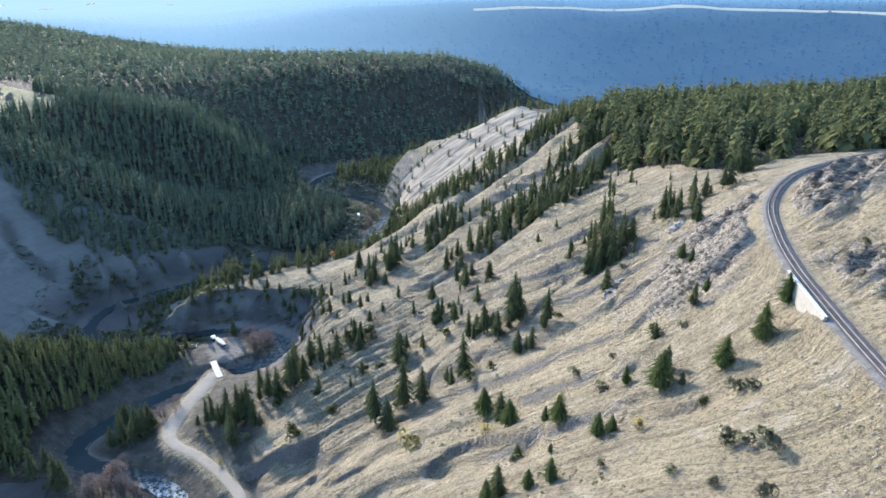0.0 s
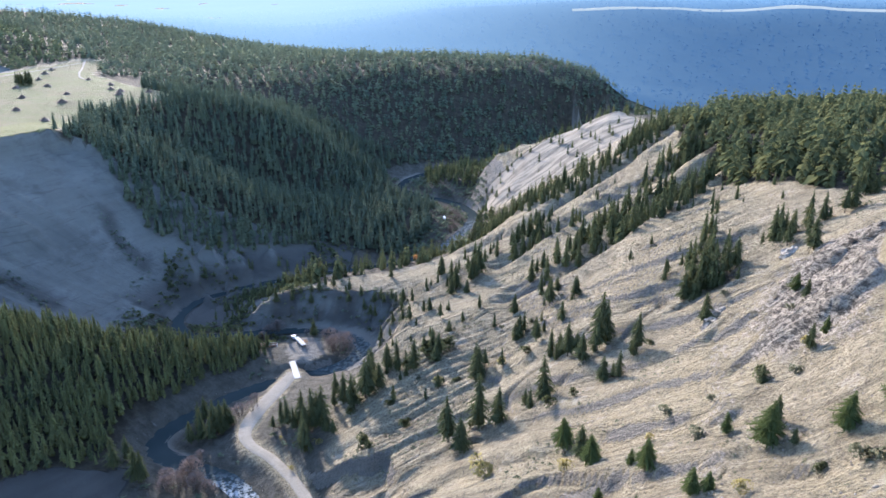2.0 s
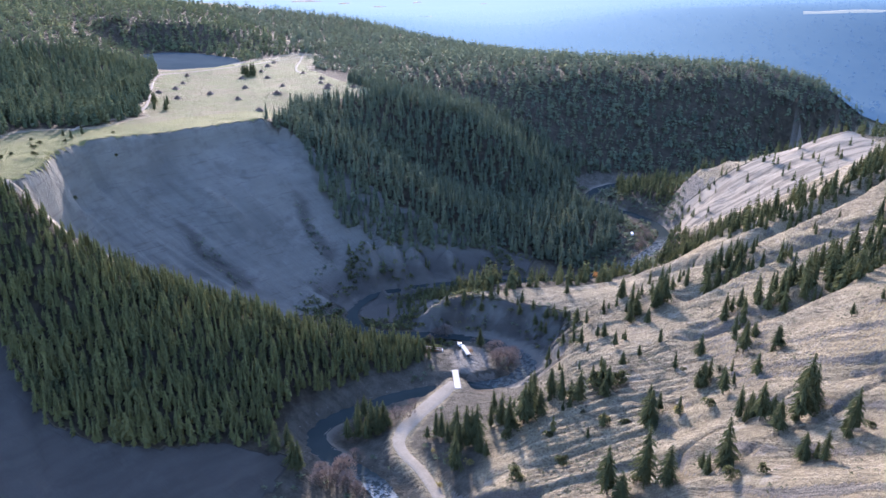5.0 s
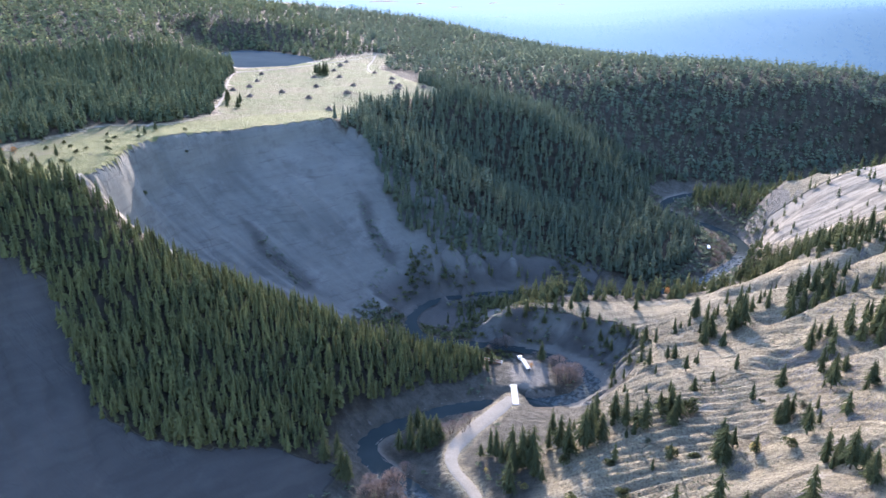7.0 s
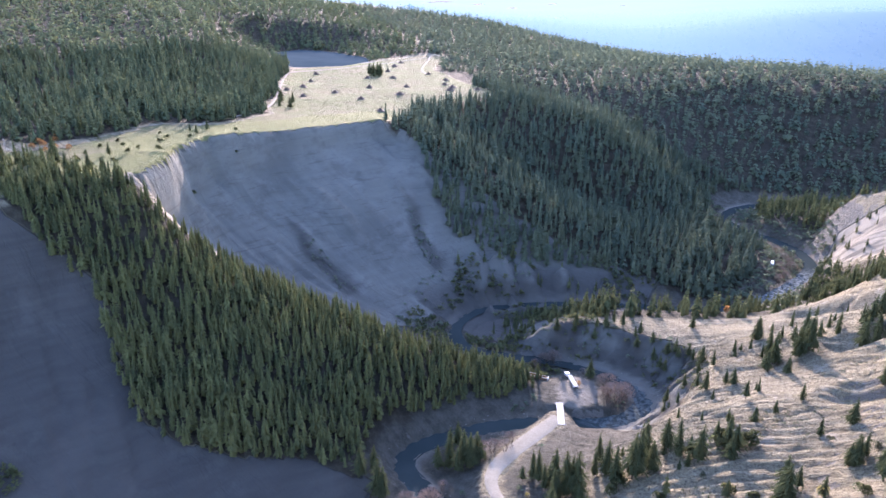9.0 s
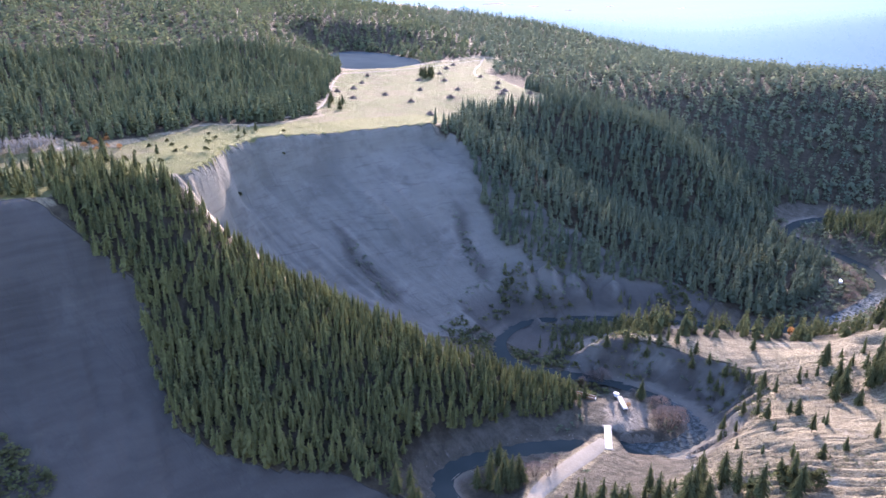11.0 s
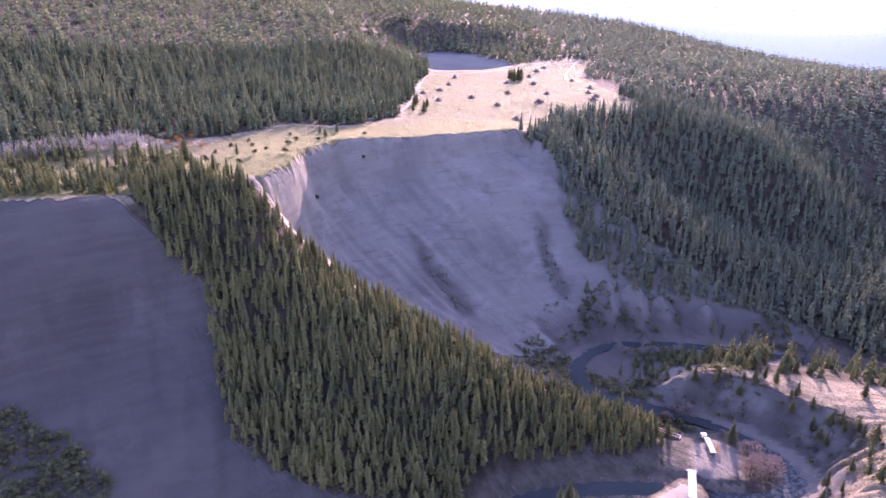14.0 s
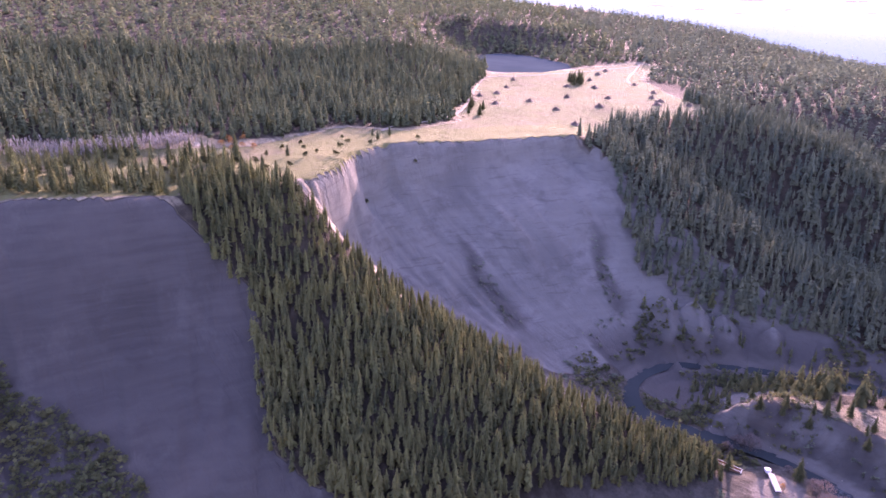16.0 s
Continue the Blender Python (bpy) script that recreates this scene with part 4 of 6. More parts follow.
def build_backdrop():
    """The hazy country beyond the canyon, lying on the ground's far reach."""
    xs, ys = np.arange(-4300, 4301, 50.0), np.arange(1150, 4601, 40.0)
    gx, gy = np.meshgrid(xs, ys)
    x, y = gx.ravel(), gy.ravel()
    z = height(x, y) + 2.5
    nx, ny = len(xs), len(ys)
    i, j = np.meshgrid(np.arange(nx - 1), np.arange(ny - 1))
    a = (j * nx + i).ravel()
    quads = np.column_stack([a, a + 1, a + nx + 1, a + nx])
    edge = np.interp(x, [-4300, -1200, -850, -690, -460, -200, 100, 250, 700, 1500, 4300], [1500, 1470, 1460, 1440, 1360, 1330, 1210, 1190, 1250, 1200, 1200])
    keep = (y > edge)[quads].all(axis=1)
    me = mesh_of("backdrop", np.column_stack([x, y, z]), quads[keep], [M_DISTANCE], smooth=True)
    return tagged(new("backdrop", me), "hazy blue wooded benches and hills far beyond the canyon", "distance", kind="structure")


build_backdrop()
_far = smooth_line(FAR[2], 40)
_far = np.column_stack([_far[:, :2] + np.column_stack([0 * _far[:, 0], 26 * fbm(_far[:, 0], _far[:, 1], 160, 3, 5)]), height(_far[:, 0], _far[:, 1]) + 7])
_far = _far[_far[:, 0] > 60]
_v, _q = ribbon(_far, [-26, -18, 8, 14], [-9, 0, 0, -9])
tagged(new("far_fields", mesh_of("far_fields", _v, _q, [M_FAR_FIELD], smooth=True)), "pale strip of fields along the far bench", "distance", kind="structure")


def build_river():
    curve = np.column_stack([RIVER_CURVE, np.zeros(len(RIVER_CURVE))])[RIVER_CURVE[:, 1] < 1100]
    verts, quads = ribbon(curve, [-6, -3.5, 0, 3.5, 6], [0.05, 0.1, 0.12, 0.1, 0.05])
    mid = np.tile(curve[:, :2], (5, 1))
    verts[:, :2] = mid + (verts[:, :2] - mid) * (1 - 0.35 * soft(mid[:, 1], 405, 430) * (1 - soft(mid[:, 1], 540, 570)))[:, None]
    me = mesh_of("river", verts, quads, [M_WATER], smooth=True)
    y = verts[:, 1]
    rapid = np.maximum(0.7 * (1 - soft(y, 262, 282)), np.maximum(0.3 * soft(y, 580, 596) * (1 - soft(y, 660, 690)), 0.15 * (verts[:, 0] > -130) * (y < 430) * (y > 375)))
    me.attributes.new("rapid", "FLOAT", "POINT").data.foreach_set("value", rapid.astype(np.float32))
    return tagged(new("river", me), "dark blue-green river with white rapids in its bends", "river", kind="structure")


build_river()
def build_pond():
    bm = bmesh.new()
    ring = smooth_line(POND + POND[:1], 10)[:-1]
    middle = bm.verts.new((-765, 840, 116))
    rim = [bm.verts.new((x + 3 * math.sin(i), y + 3 * math.cos(1.7 * i), 116)) for i, (x, y) in enumerate(ring)]
    for a, b in zip(rim, rim[1:] + rim[:1]):
        bm.faces.new((middle, a, b))
    bmesh.ops.recalc_face_normals(bm, faces=bm.faces)
    me = bpy.data.meshes.new("pond")
    bm.to_mesh(me)
    bm.free()
    me.materials.append(M_POND)
    tagged(new("pond", me), "still pale blue pond between the meadow and the wooded hill", "pond", kind="structure")


build_pond()
_v, _q = ribbon(ROAD_CURVE, [-3.4, -2.9, -1, 1, 2.9, 3.4], [-0.25, 0.03, 0.07, 0.07, 0.03, -0.25])
_c = np.tile(ROAD_CURVE[:, :2], (6, 1))
_v[:, :2] = _c + (_v[:, :2] - _c) * (0.85 + 0.55 * soft(_c[:, 1], 288, 325) * (1 - 0.5 * soft(_c[:, 1], 350, 364)))[:, None]
tagged(new("road", mesh_of("road", _v, _q, [M_ROAD], smooth=True)), "pale gravel road that bends along the river bank", "road", kind="structure")

# ---- trees ----
def kite(root, tip, width, sag):
    """Two triangles: a bough that folds along its middle and hangs at its edges."""
    root, tip = np.array(root, float), np.array(tip, float)
    way = tip - root
    side = np.array([-way[1], way[0], 0.0])
    side *= width / (np.linalg.norm(side) + 1e-9)
    mid = root + way * 0.55 - np.array([0, 0, sag])
    return [root, mid + side, tip, mid - side]


def conifer_arrays(rng, levels, boughs, slim=0.2, sprays=0, bottom=0.1, ragged=0.3, core=6, broad=1.0, droop=(0.1, 0.7)):
    """Crown of a fir one unit high, as vertices and triangles."""
    verts, tris = [], []

    def leaf(pts):
        b = len(verts)
        verts.extend(pts)
        tris.extend([(b, b + 2, b + 1), (b, b + 3, b + 2)])

    lean = rng.uniform(0, 2 * math.pi)
    for l in range(levels):
        f = (l + rng.uniform(-0.25, 0.25)) / levels
        z = bottom + (1 - bottom) * max(f, 0)
        reach = slim * (1 - max(f, 0)) ** 0.75 * (0.62 + 0.38 * min(1, 4 * max(f, 0) + 0.45)) * rng.uniform(0.72, 1.12)
        for b in range(boughs if f < 0.75 else max(3, boughs - 2)):
            if rng.random() < 0.16:
                continue
            a = 2 * math.pi * (b + rng.uniform(-0.35, 0.35)) / boughs + l * 1.9
            r = reach * rng.uniform(1 - ragged, 1 + ragged * 0.7) * (1 + 0.15 * math.cos(a - lean)) + 0.012
            root = (0, 0, z + 0.35 * r + 0.02)
            tip = (r * math.cos(a), r * math.sin(a), z - r * rng.uniform(*droop))
            leaf(kite(root, tip, broad * (r * rng.uniform(0.26, 0.46) + 0.004), -0.1 * r))
            for s in range(sprays):
                t = rng.uniform(0.3, 0.95)
                p = np.array(root) * (1 - t) + np.array(tip) * t
                c, q = a + rng.choice((-1, 1)) * rng.uniform(0.5, 1.1), r * rng.uniform(0.22, 0.45)
                w, k = 0.32 * q * broad, len(verts)
                verts.extend([p + np.array([-w * math.sin(c), w * math.cos(c), 0.0]), p + np.array([w * math.sin(c), -w * math.cos(c), 0.0]), p + np.array([q * math.cos(c), q * math.sin(c), rng.uniform(-0.3, 0.35) * q])])
                tris.append((k, k + 1, k + 2))
    leaf(kite((0, 0, 0.93), (0.012, 0.0, 1.0), 0.012, 0))
    if core:
        b = len(verts)
        ring = [(0.5 * slim * math.cos(2 * math.pi * k / core), 0.5 * slim * math.sin(2 * math.pi * k / core), bottom) for k in range(core)]
        verts.extend([np.array(p) for p in ring] + [np.array((0, 0, 0.95))])
        tris.extend([(b + k, b + (k + 1) % core, b + core) for k in range(core)])
    return np.array(verts), np.array(tris)


def outward(v, up=0.75):
    """Directions away from a tree's stem, for soft crown shading."""
    n = np.column_stack([v[:, 0], v[:, 1], np.zeros(len(v))])
    n /= np.linalg.norm(n, axis=1, keepdims=True) + 1e-4
    n[:, 2] = up
    return n / np.linalg.norm(n, axis=1, keepdims=True)


def tree_stand(name, places, shapes, material, label, seed):
    """Many trees in one mesh. places: x, y, z, height."""
    rng = random.Random(seed)
    vs, ts, tones, n = [], [], [], 0
    for x, y, z, h in places:
        v, t = shapes[rng.randrange(len(shapes))]
        a, w = rng.uniform(0, 6.28), h * rng.uniform(0.85, 1.15)
        tones.append(np.full(len(v), rng.random()))
        c, s = math.cos(a) * w, math.sin(a) * w
        vs.append(np.column_stack([v[:, 0] * c - v[:, 1] * s + x, v[:, 0] * s + v[:, 1] * c + y, v[:, 2] * h + z]))
        ts.append(t + n)
        n += len(v)
    ob = new(name, mesh_of(name, np.concatenate(vs), np.concatenate(ts), [material], None, False, np.concatenate(tones)))
    return tagged(ob, label, "forest", kind="stuff")


def scatter(x0, x1, y0, y1, step, seed, share, tall):
    """Uneven places of trees within a field, where share(x, y) allows; with heights."""
    rng = np.random.default_rng(seed)
    gx, gy = np.meshgrid(np.arange(x0, x1, step), np.arange(y0, y1, step))
    x = (gx + rng.uniform(-0.55, 0.55, gx.shape) * step).ravel()
    y = (gy + rng.uniform(-0.55, 0.55, gy.shape) * step).ravel()
    keep = rng.random(x.shape) < share(x, y)
    x, y = x[keep], y[keep]
    h = tall * rng.normal(1.0, 0.26, x.shape).clip(0.45, 1.6) * (1 + 0.25 * fbm(x, y, 40, 2, 7))
    return np.column_stack([x, y, height(x, y) - 0.3, h])


_r = random.Random(5)
SHAPES_NEAR = [conifer_arrays(_r, 13, 7, _r.uniform(0.18, 0.24), 0, bottom=0.08, ragged=0.4, core=5, broad=0.7, droop=(-0.15, 0.35)) for _ in range(8)]
SHAPES_MID = [conifer_arrays(_r, 7, 6, _r.uniform(0.25, 0.36), 0, bottom=0.04, core=0, broad=1.15) for _ in range(8)]
SHAPES_BACK = [conifer_arrays(_r, 4, 5, _r.uniform(0.32, 0.44), 0, bottom=0.03, core=0, broad=1.2) for _ in range(6)]
SHAPES_TALL = [conifer_arrays(_r, 8, 6, _r.uniform(0.19, 0.27), 0, bottom=0.06, ragged=0.4, core=4, broad=1.0, droop=(-0.1, 0.45)) for _ in range(8)]
SHAPES_SLIM = [conifer_arrays(_r, 10, 6, _r.uniform(0.16, 0.23), 0, 0.06, 0.4, 0, 1.1) for _ in range(6)]
SHAPES_FAR = [conifer_arrays(_r, 2, 4, _r.uniform(0.4, 0.55), 0, core=0) for _ in range(5)]


def within(ring, share=1.0, thin=0.0):
    def f(x, y):
        wx, wy = (x, y) if ring is SPUR_WOOD else (x + 9 * fbm(x, y, 30, 3, 71), y + 9 * fbm(x, y, 30, 3, 81))
        hit = inside(wx, wy, ring)
        if ring is SPUR_WOOD:
            hit = hit | ((near_line(x, y, sampled(SPUR_WOOD[9:26], 4))[0] < 5.5) & (x > -400))
            hit = hit | (near_line(x, y, sampled([(a, b) for a, b in SPUR_WOOD[3:8]], 4))[0] < 8 + 6 * fbm(x, y, 18, 2, 6))
        return share * hit * (1 - thin * soft(fbm(x, y, 45, 3, 91), 0.02, 0.25)) * (near_line(x, y, RAIL_CURVE)[0] > 8) * (bank(x, y) > 8) * ~inside(x, y, POND) * ~inside(x, y, PINNACLE_RING) * ~inside(x, y, [(-712, 738), (-699, 739), (-663, 783), (-672, 848), (-640, 850), (-630, 740), (-680, 690)])
    return f


spur_trees = scatter(-425, -160, 200, 400, 3.4, 11, within(SPUR_WOOD, 0.97, 0.0), 10.2)
tree_stand("spur_forest", spur_trees, SHAPES_NEAR, M_FOREST, "dense green fir forest on the shaded spur slope", 1)
tree_stand("ridge_forest", scatter(90, 480, 300, 740, 6.0, 12, within(EAST_WOOD, 0.85, 0.55), 14.5), SHAPES_MID, M_NEEDLE, "dark green fir forest on the bench above the railway", 2)
tree_stand("canyon_forest", scatter(-450, 170, 500, 860, 5.6, 13, within(NORTH_WOOD, 0.95, 0.12), 14), SHAPES_TALL, M_HAZE_NEEDLE, "fir forest on the shaded canyon wall, tinted blue-green for haze", 3)
tree_stand("tableland_forest", scatter(-1100, 170, 860, 1500, 9.0, 14, within(NORTH_WOOD, 0.97, 0.1), 12), SHAPES_BACK, M_HAZE_NEEDLE, "hazy fir forest on the tableland beyond the canyon", 4)
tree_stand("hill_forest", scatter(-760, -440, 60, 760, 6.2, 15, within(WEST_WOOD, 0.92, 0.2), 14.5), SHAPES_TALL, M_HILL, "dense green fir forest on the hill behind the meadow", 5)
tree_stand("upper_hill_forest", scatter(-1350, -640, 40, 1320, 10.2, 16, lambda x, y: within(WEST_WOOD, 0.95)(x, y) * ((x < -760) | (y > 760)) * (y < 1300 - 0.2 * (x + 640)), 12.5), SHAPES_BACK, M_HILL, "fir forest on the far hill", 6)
tree_stand("terrace_trees", np.concatenate([scatter(-200, -40, 450, 600, 6.5, 17, within(TERRACE_WOOD, 0.6), 13), scatter(-60, 60, 550, 720, 6.5, 18, within(SLIDE_WOOD, 0.8), 13),
                                            scatter(-60, 160, 690, 890, 7, 19, within(NOSE_WOOD, 0.6), 11), scatter(-66, 16, 730, 790, 5.5, 26, within([(-64, 750), (-36, 744), (-12, 736), (12, 760), (-20, 780), (-56, 775)], 0.75), 9),
                                            scatter(-140, -40, 735, 890, 5.2, 24, within(ISLAND_WOOD, 0.9), 12), scatter(-230, -155, 425, 510, 5, 25, within(BEND_WOOD, 0.75), 10),
                                            scatter(-56, 100, 620, 730, 5.5, 22, lambda x, y: 0.5 * (near_line(x, y, sampled([(-50, 660), (-52, 700), (-46, 716), (-14, 718), (36, 718), (80, 704)], 5))[0] < 7) + 0.1 * inside(x, y, BARE_SLIDE), 8),
                                            scatter(-300, -150, 440, 545, 6, 23, lambda x, y: 0.3 * inside(x, y, [(-285, 480), (-262, 518), (-200, 540), (-160, 522), (-185, 490), (-215, 505), (-250, 485)]) * (bank(x, y) > 8), 9)]), SHAPES_SLIM, M_NEEDLE, "fir trees along the river below the terrace", 7)
RIM_STRIP = [(-416, 262), (-440, 282), (-466, 268), (-462, 240), (-505, 222), (-500, 140), (-452, 140), (-428, 168), (-414, 196), (-406, 222), (-412, 244)]
tree_stand("rim_trees", scatter(-510, -400, 130, 285, 5, 21, lambda x, y: (0.75 + 0.25 * (near_line(x, y, sampled(BOWL[0], 5))[0] < 22)) * inside(x, y, RIM_STRIP) * soft(fbm(x, y, 18, 3, 66), -0.25, -0.02), 10.5), SHAPES_NEAR, M_FOREST, "scattered firs on the pale strip along the rim", 9)
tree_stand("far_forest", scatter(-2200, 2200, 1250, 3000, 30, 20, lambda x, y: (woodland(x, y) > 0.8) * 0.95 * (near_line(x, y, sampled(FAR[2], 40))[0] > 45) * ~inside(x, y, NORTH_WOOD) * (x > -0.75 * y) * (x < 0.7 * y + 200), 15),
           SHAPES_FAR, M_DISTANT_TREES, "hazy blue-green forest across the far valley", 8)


def conifer_thing(rng, slim, material, levels=17, boughs=8, bottom=0.08, label="", sprays=7, broad=0.4, droop=(0.0, 0.5)):
    """One fir, ten metres high, with trunk and crown."""
    tree = new("fir_tree")
    bm = bmesh.new()
    rod(bm, (0, 0, -0.6), (0, 0, 9.4), 0.19, 7, 0.02)
    part("trunk", bm, M_BARK, tree, "grey-brown bark trunk")
    v, t = conifer_arrays(rng, levels, boughs, slim, sprays, bottom, 0.5, 7, broad, droop)
    part("crown", mesh_of("crown", v * 10, t, [material]), None, tree)
    return tagged(tree, label, "tree")


_t = random.Random(9)
FIRS = [conifer_thing(_t, 0.22, M_NEEDLE, 24, 9, label="dark green fir tree on the dry slope"), conifer_thing(_t, 0.17, M_NEEDLE, 24, 9, label="slim dark green fir tree on the dry slope"),
        conifer_thing(_t, 0.27, M_NEEDLE, 22, 10, label="full dark green fir tree on the dry slope"), conifer_thing(_t, 0.24, M_NEEDLE, 18, 8, 0.2, "open-crowned fir tree with bare lower trunk")]
YOUNG = [conifer_thing(_t, 0.29, M_NEEDLE_SUN, 30, 12, 0.04, "bushy light green young fir on the dry slope", 9, 0.3, (-0.15, 0.35)), conifer_thing(_t, 0.34, M_NEEDLE_SUN, 28, 13, 0.03, "squat light green young fir on the dry slope", 9, 0.3, (-0.2, 0.3))]


def settle(kind, m, group):
    """Puts the thing itself at its first place, and copies at the later ones."""
    if kind.get("placed"):
        ob = copy_thing(kind, m @ Matrix.Diagonal((*[1 / k for k in kind.scale], 1)))
    else:
        kind["placed"], kind.matrix_basis, ob = 1, m, kind
    tagged(ob, group=group)


def plant(rows, kinds, group, seed):
    """Trees of the given kinds at x, y with their heights."""
    rng = random.Random(seed)
    zs = height([r[0] for r in rows], [r[1] for r in rows])
    for (x, y, h), z in zip(rows, zs):
        kind = kinds[rng.randrange(len(kinds))]
        w = h / 9.3 * rng.uniform(0.9, 1.15)
        m = Matrix.LocRotScale((x, y, float(z) - 0.05), Euler((rng.uniform(-0.04, 0.04), rng.uniform(-0.04, 0.04), rng.uniform(0, 6.28))), (w, w, h / 9.3))
        settle(kind, m, group)


NEAR_FIRS = [(77, 149, 9.5), (57, 157, 10.5), (69, 149, 8.5), (61, 153, 4), (52, 170, 6), (40, 149, 7), (43, 148, 5), (34, 173, 8), (31, 178, 5), (15, 214, 10), (20, 202, 11), (22, 194, 9), (23, 175, 5), (15, 150, 10),
             (22, 144, 6), (27, 140, 7), (29, 154, 3), (85, 156, 8), (64, 185, 6), (75, 188, 7), (65, 252, 11), (80, 192, 5), (86, 232, 6), (86, 223, 6), (60, 162, 8), (12, 148, 8)]
SLOPE_FIRS = [(-17, 261, 24), (-9, 257, 16), (-29, 254, 21), (-23, 248, 15), (9, 261, 19), (2, 263, 8), (12, 291, 14), (19, 281, 16), (24, 269, 12), (32, 279, 22), (30, 272, 18), (43, 256, 16), (36, 248, 11),
              (31, 252, 10), (-41, 307, 9), (-23, 317, 14), (-10, 307, 9), (-3, 328, 13), (5, 323, 11), (-66, 333, 19), (-57, 329, 17), (-49, 340, 16), (-79, 318, 26), (-87, 313, 18), (-73, 339, 15), (-45, 336, 14), (16, 287, 12)]
UPPER_FIRS = [(66, 283, 15), (69, 281, 19), (73, 277, 18), (78, 280, 15), (71, 285, 15), (63, 279, 12), (60, 302, 7), (49, 336, 6), (59, 341, 6), (95, 285, 11), (97, 276, 11), (101, 262, 11), (113, 289, 11), (123, 289, 13),
              (134, 308, 16), (24, 336, 11), (12, 352, 13), (-9, 443, 18), (2, 393, 16), (9, 398, 11), (-32, 437, 21), (-37, 436, 15), (-51, 444, 16), (-61, 466, 15), (-69, 448, 9), (6, 463, 18), (16, 356, 8)]
RIVER_FIRS = [(-112, 307, 19), (-104, 302, 22), (-100, 303, 22), (-120, 307, 17), (-124, 308, 15), (-100, 328, 15), (-93, 319, 18), (-104, 285, 18), (-108, 297, 17), (-96, 296, 16), (-164, 311, 19), (-172, 311, 18), (-158, 314, 17),
              (-173, 319, 16), (-193, 266, 16), (-181, 264, 19), (-190, 273, 15), (-168, 304, 19), (-158, 308, 20), (-161, 301, 15), (-139, 413, 13), (-189, 379, 10), (-169, 388, 12), (-180, 386, 12), (-166, 396, 11)]
plant(NEAR_FIRS, YOUNG + FIRS[2:3], "firs below the railway", 1)
def companions(rows, seed, share=0.6):
    """Smaller trees that crowd round the tall ones."""
    rng = random.Random(seed)
    return [(x + rng.uniform(-5, 5), y + rng.uniform(-4, 4), h * rng.uniform(0.4, 0.85)) for x, y, h in rows for _ in range(2) if h > 8 and rng.random() < share]


plant(SLOPE_FIRS + companions(SLOPE_FIRS, 5), FIRS, "firs on the dry slope", 2)
plant(UPPER_FIRS + companions(UPPER_FIRS, 6), FIRS, "firs on the upper slope", 3)
plant(RIVER_FIRS + companions(RIVER_FIRS, 7, 0.4), FIRS[:2] + FIRS[3:], "firs by the river", 4)


def gully_share(x, y):
    d = np.zeros(x.shape)
    for ring in GULLY_WOOD:
        d = np.maximum(d, inside(x, y, ring).astype(float))
    return d * 0.85


def lone_share(x, y):
    front = 0.3 * inside(x, y, [(56, 330), (90, 322), (128, 306), (156, 322), (156, 352), (110, 354), (86, 368)])
    front = front + 0.13 * inside(x, y, [(-100, 335), (-62, 305), (-40, 440), (-66, 470), (-84, 400)])
    return front + 0.16 * soft(fbm(x, y, 34, 3, 37), -0.02, 0.3) * inside(x, y, [(-70, 300), (40, 262), (98, 270), (112, 400), (100, 620), (20, 610), (-50, 560), (-66, 430)]) * (near_line(x, y, RAIL_CURVE)[0] > 9)


SHAPES_SLOPE = [conifer_arrays(_t, 13, 7, _t.uniform(0.18, 0.27), 2, 0.06, 0.5, 5, 0.65, (-0.05, 0.5)) for _ in range(6)]
tree_stand("gully_firs", np.concatenate([scatter(-80, 115, 270, 660, 5.2, 31, gully_share, 12), scatter(-100, 115, 262, 620, 7, 32, lone_share, 7.5)]), SHAPES_SLOPE, M_NEEDLE, "dark firs in the gullies between the dry ribs", 12)


# ---- shrubs and bare trees ----
def tuft_ball(rng, n, size, squash=0.7, lift=0.26):
    """Leafy rounded bush one unit high: tufts set all round, uneven."""
    verts, tris = [], []
    lobes = [(rng.uniform(-0.28, 0.28), rng.uniform(-0.28, 0.28), rng.uniform(-0.05, 0.18), rng.uniform(0.26, 0.42)) for _ in range(6)]
    for _ in range(n):
        lx, ly, lz, lr = lobes[rng.randrange(6)]
        a, b = rng.uniform(0, 6.283), rng.uniform(-0.5, 1.5)
        way = np.array([math.cos(a) * math.cos(b), math.sin(a) * math.cos(b), math.sin(b) * squash])
        root = np.array([lx, ly, lz + lift]) + way * lr * 0.55
        pts = kite(root, root + way * size * rng.uniform(0.7, 1.6) + np.array([0, 0, rng.uniform(-0.06, 0.06)]), size * rng.uniform(0.35, 0.7), -0.02)
        k = len(verts)
        verts.extend(pts)
        tris.extend([(k, k + 2, k + 1), (k, k + 3, k + 2)])
    v = np.array(verts)
    v[:, 2] = np.maximum(v[:, 2], 0.01)
    v[:, 2] /= v[:, 2].max()
    return v, np.array(tris)


def stems(bm, rng, n, spread, tall, r):
    for _ in range(n):
        a, s = rng.uniform(0, 6.283), spread * rng.uniform(0.3, 1)
        rod(bm, (0, 0, -0.3), (s * math.cos(a), s * math.sin(a), tall * rng.uniform(0.7, 1)), r, 5, r * 0.3)
    return bm


def shrub_thing(rng, material, label, n=420, size=0.085, name="shrub"):
    bush = new(name)
    part("wood", stems(bmesh.new(), rng, 6, 0.2, 0.4, 0.018), M_BARK, bush)
    v, t = tuft_ball(rng, n, size)
    part("foliage", mesh_of("foliage", v, t, [material], None, True, None, outward(v, 0.8)), None, bush)
    return tagged(bush, label, "shrub")


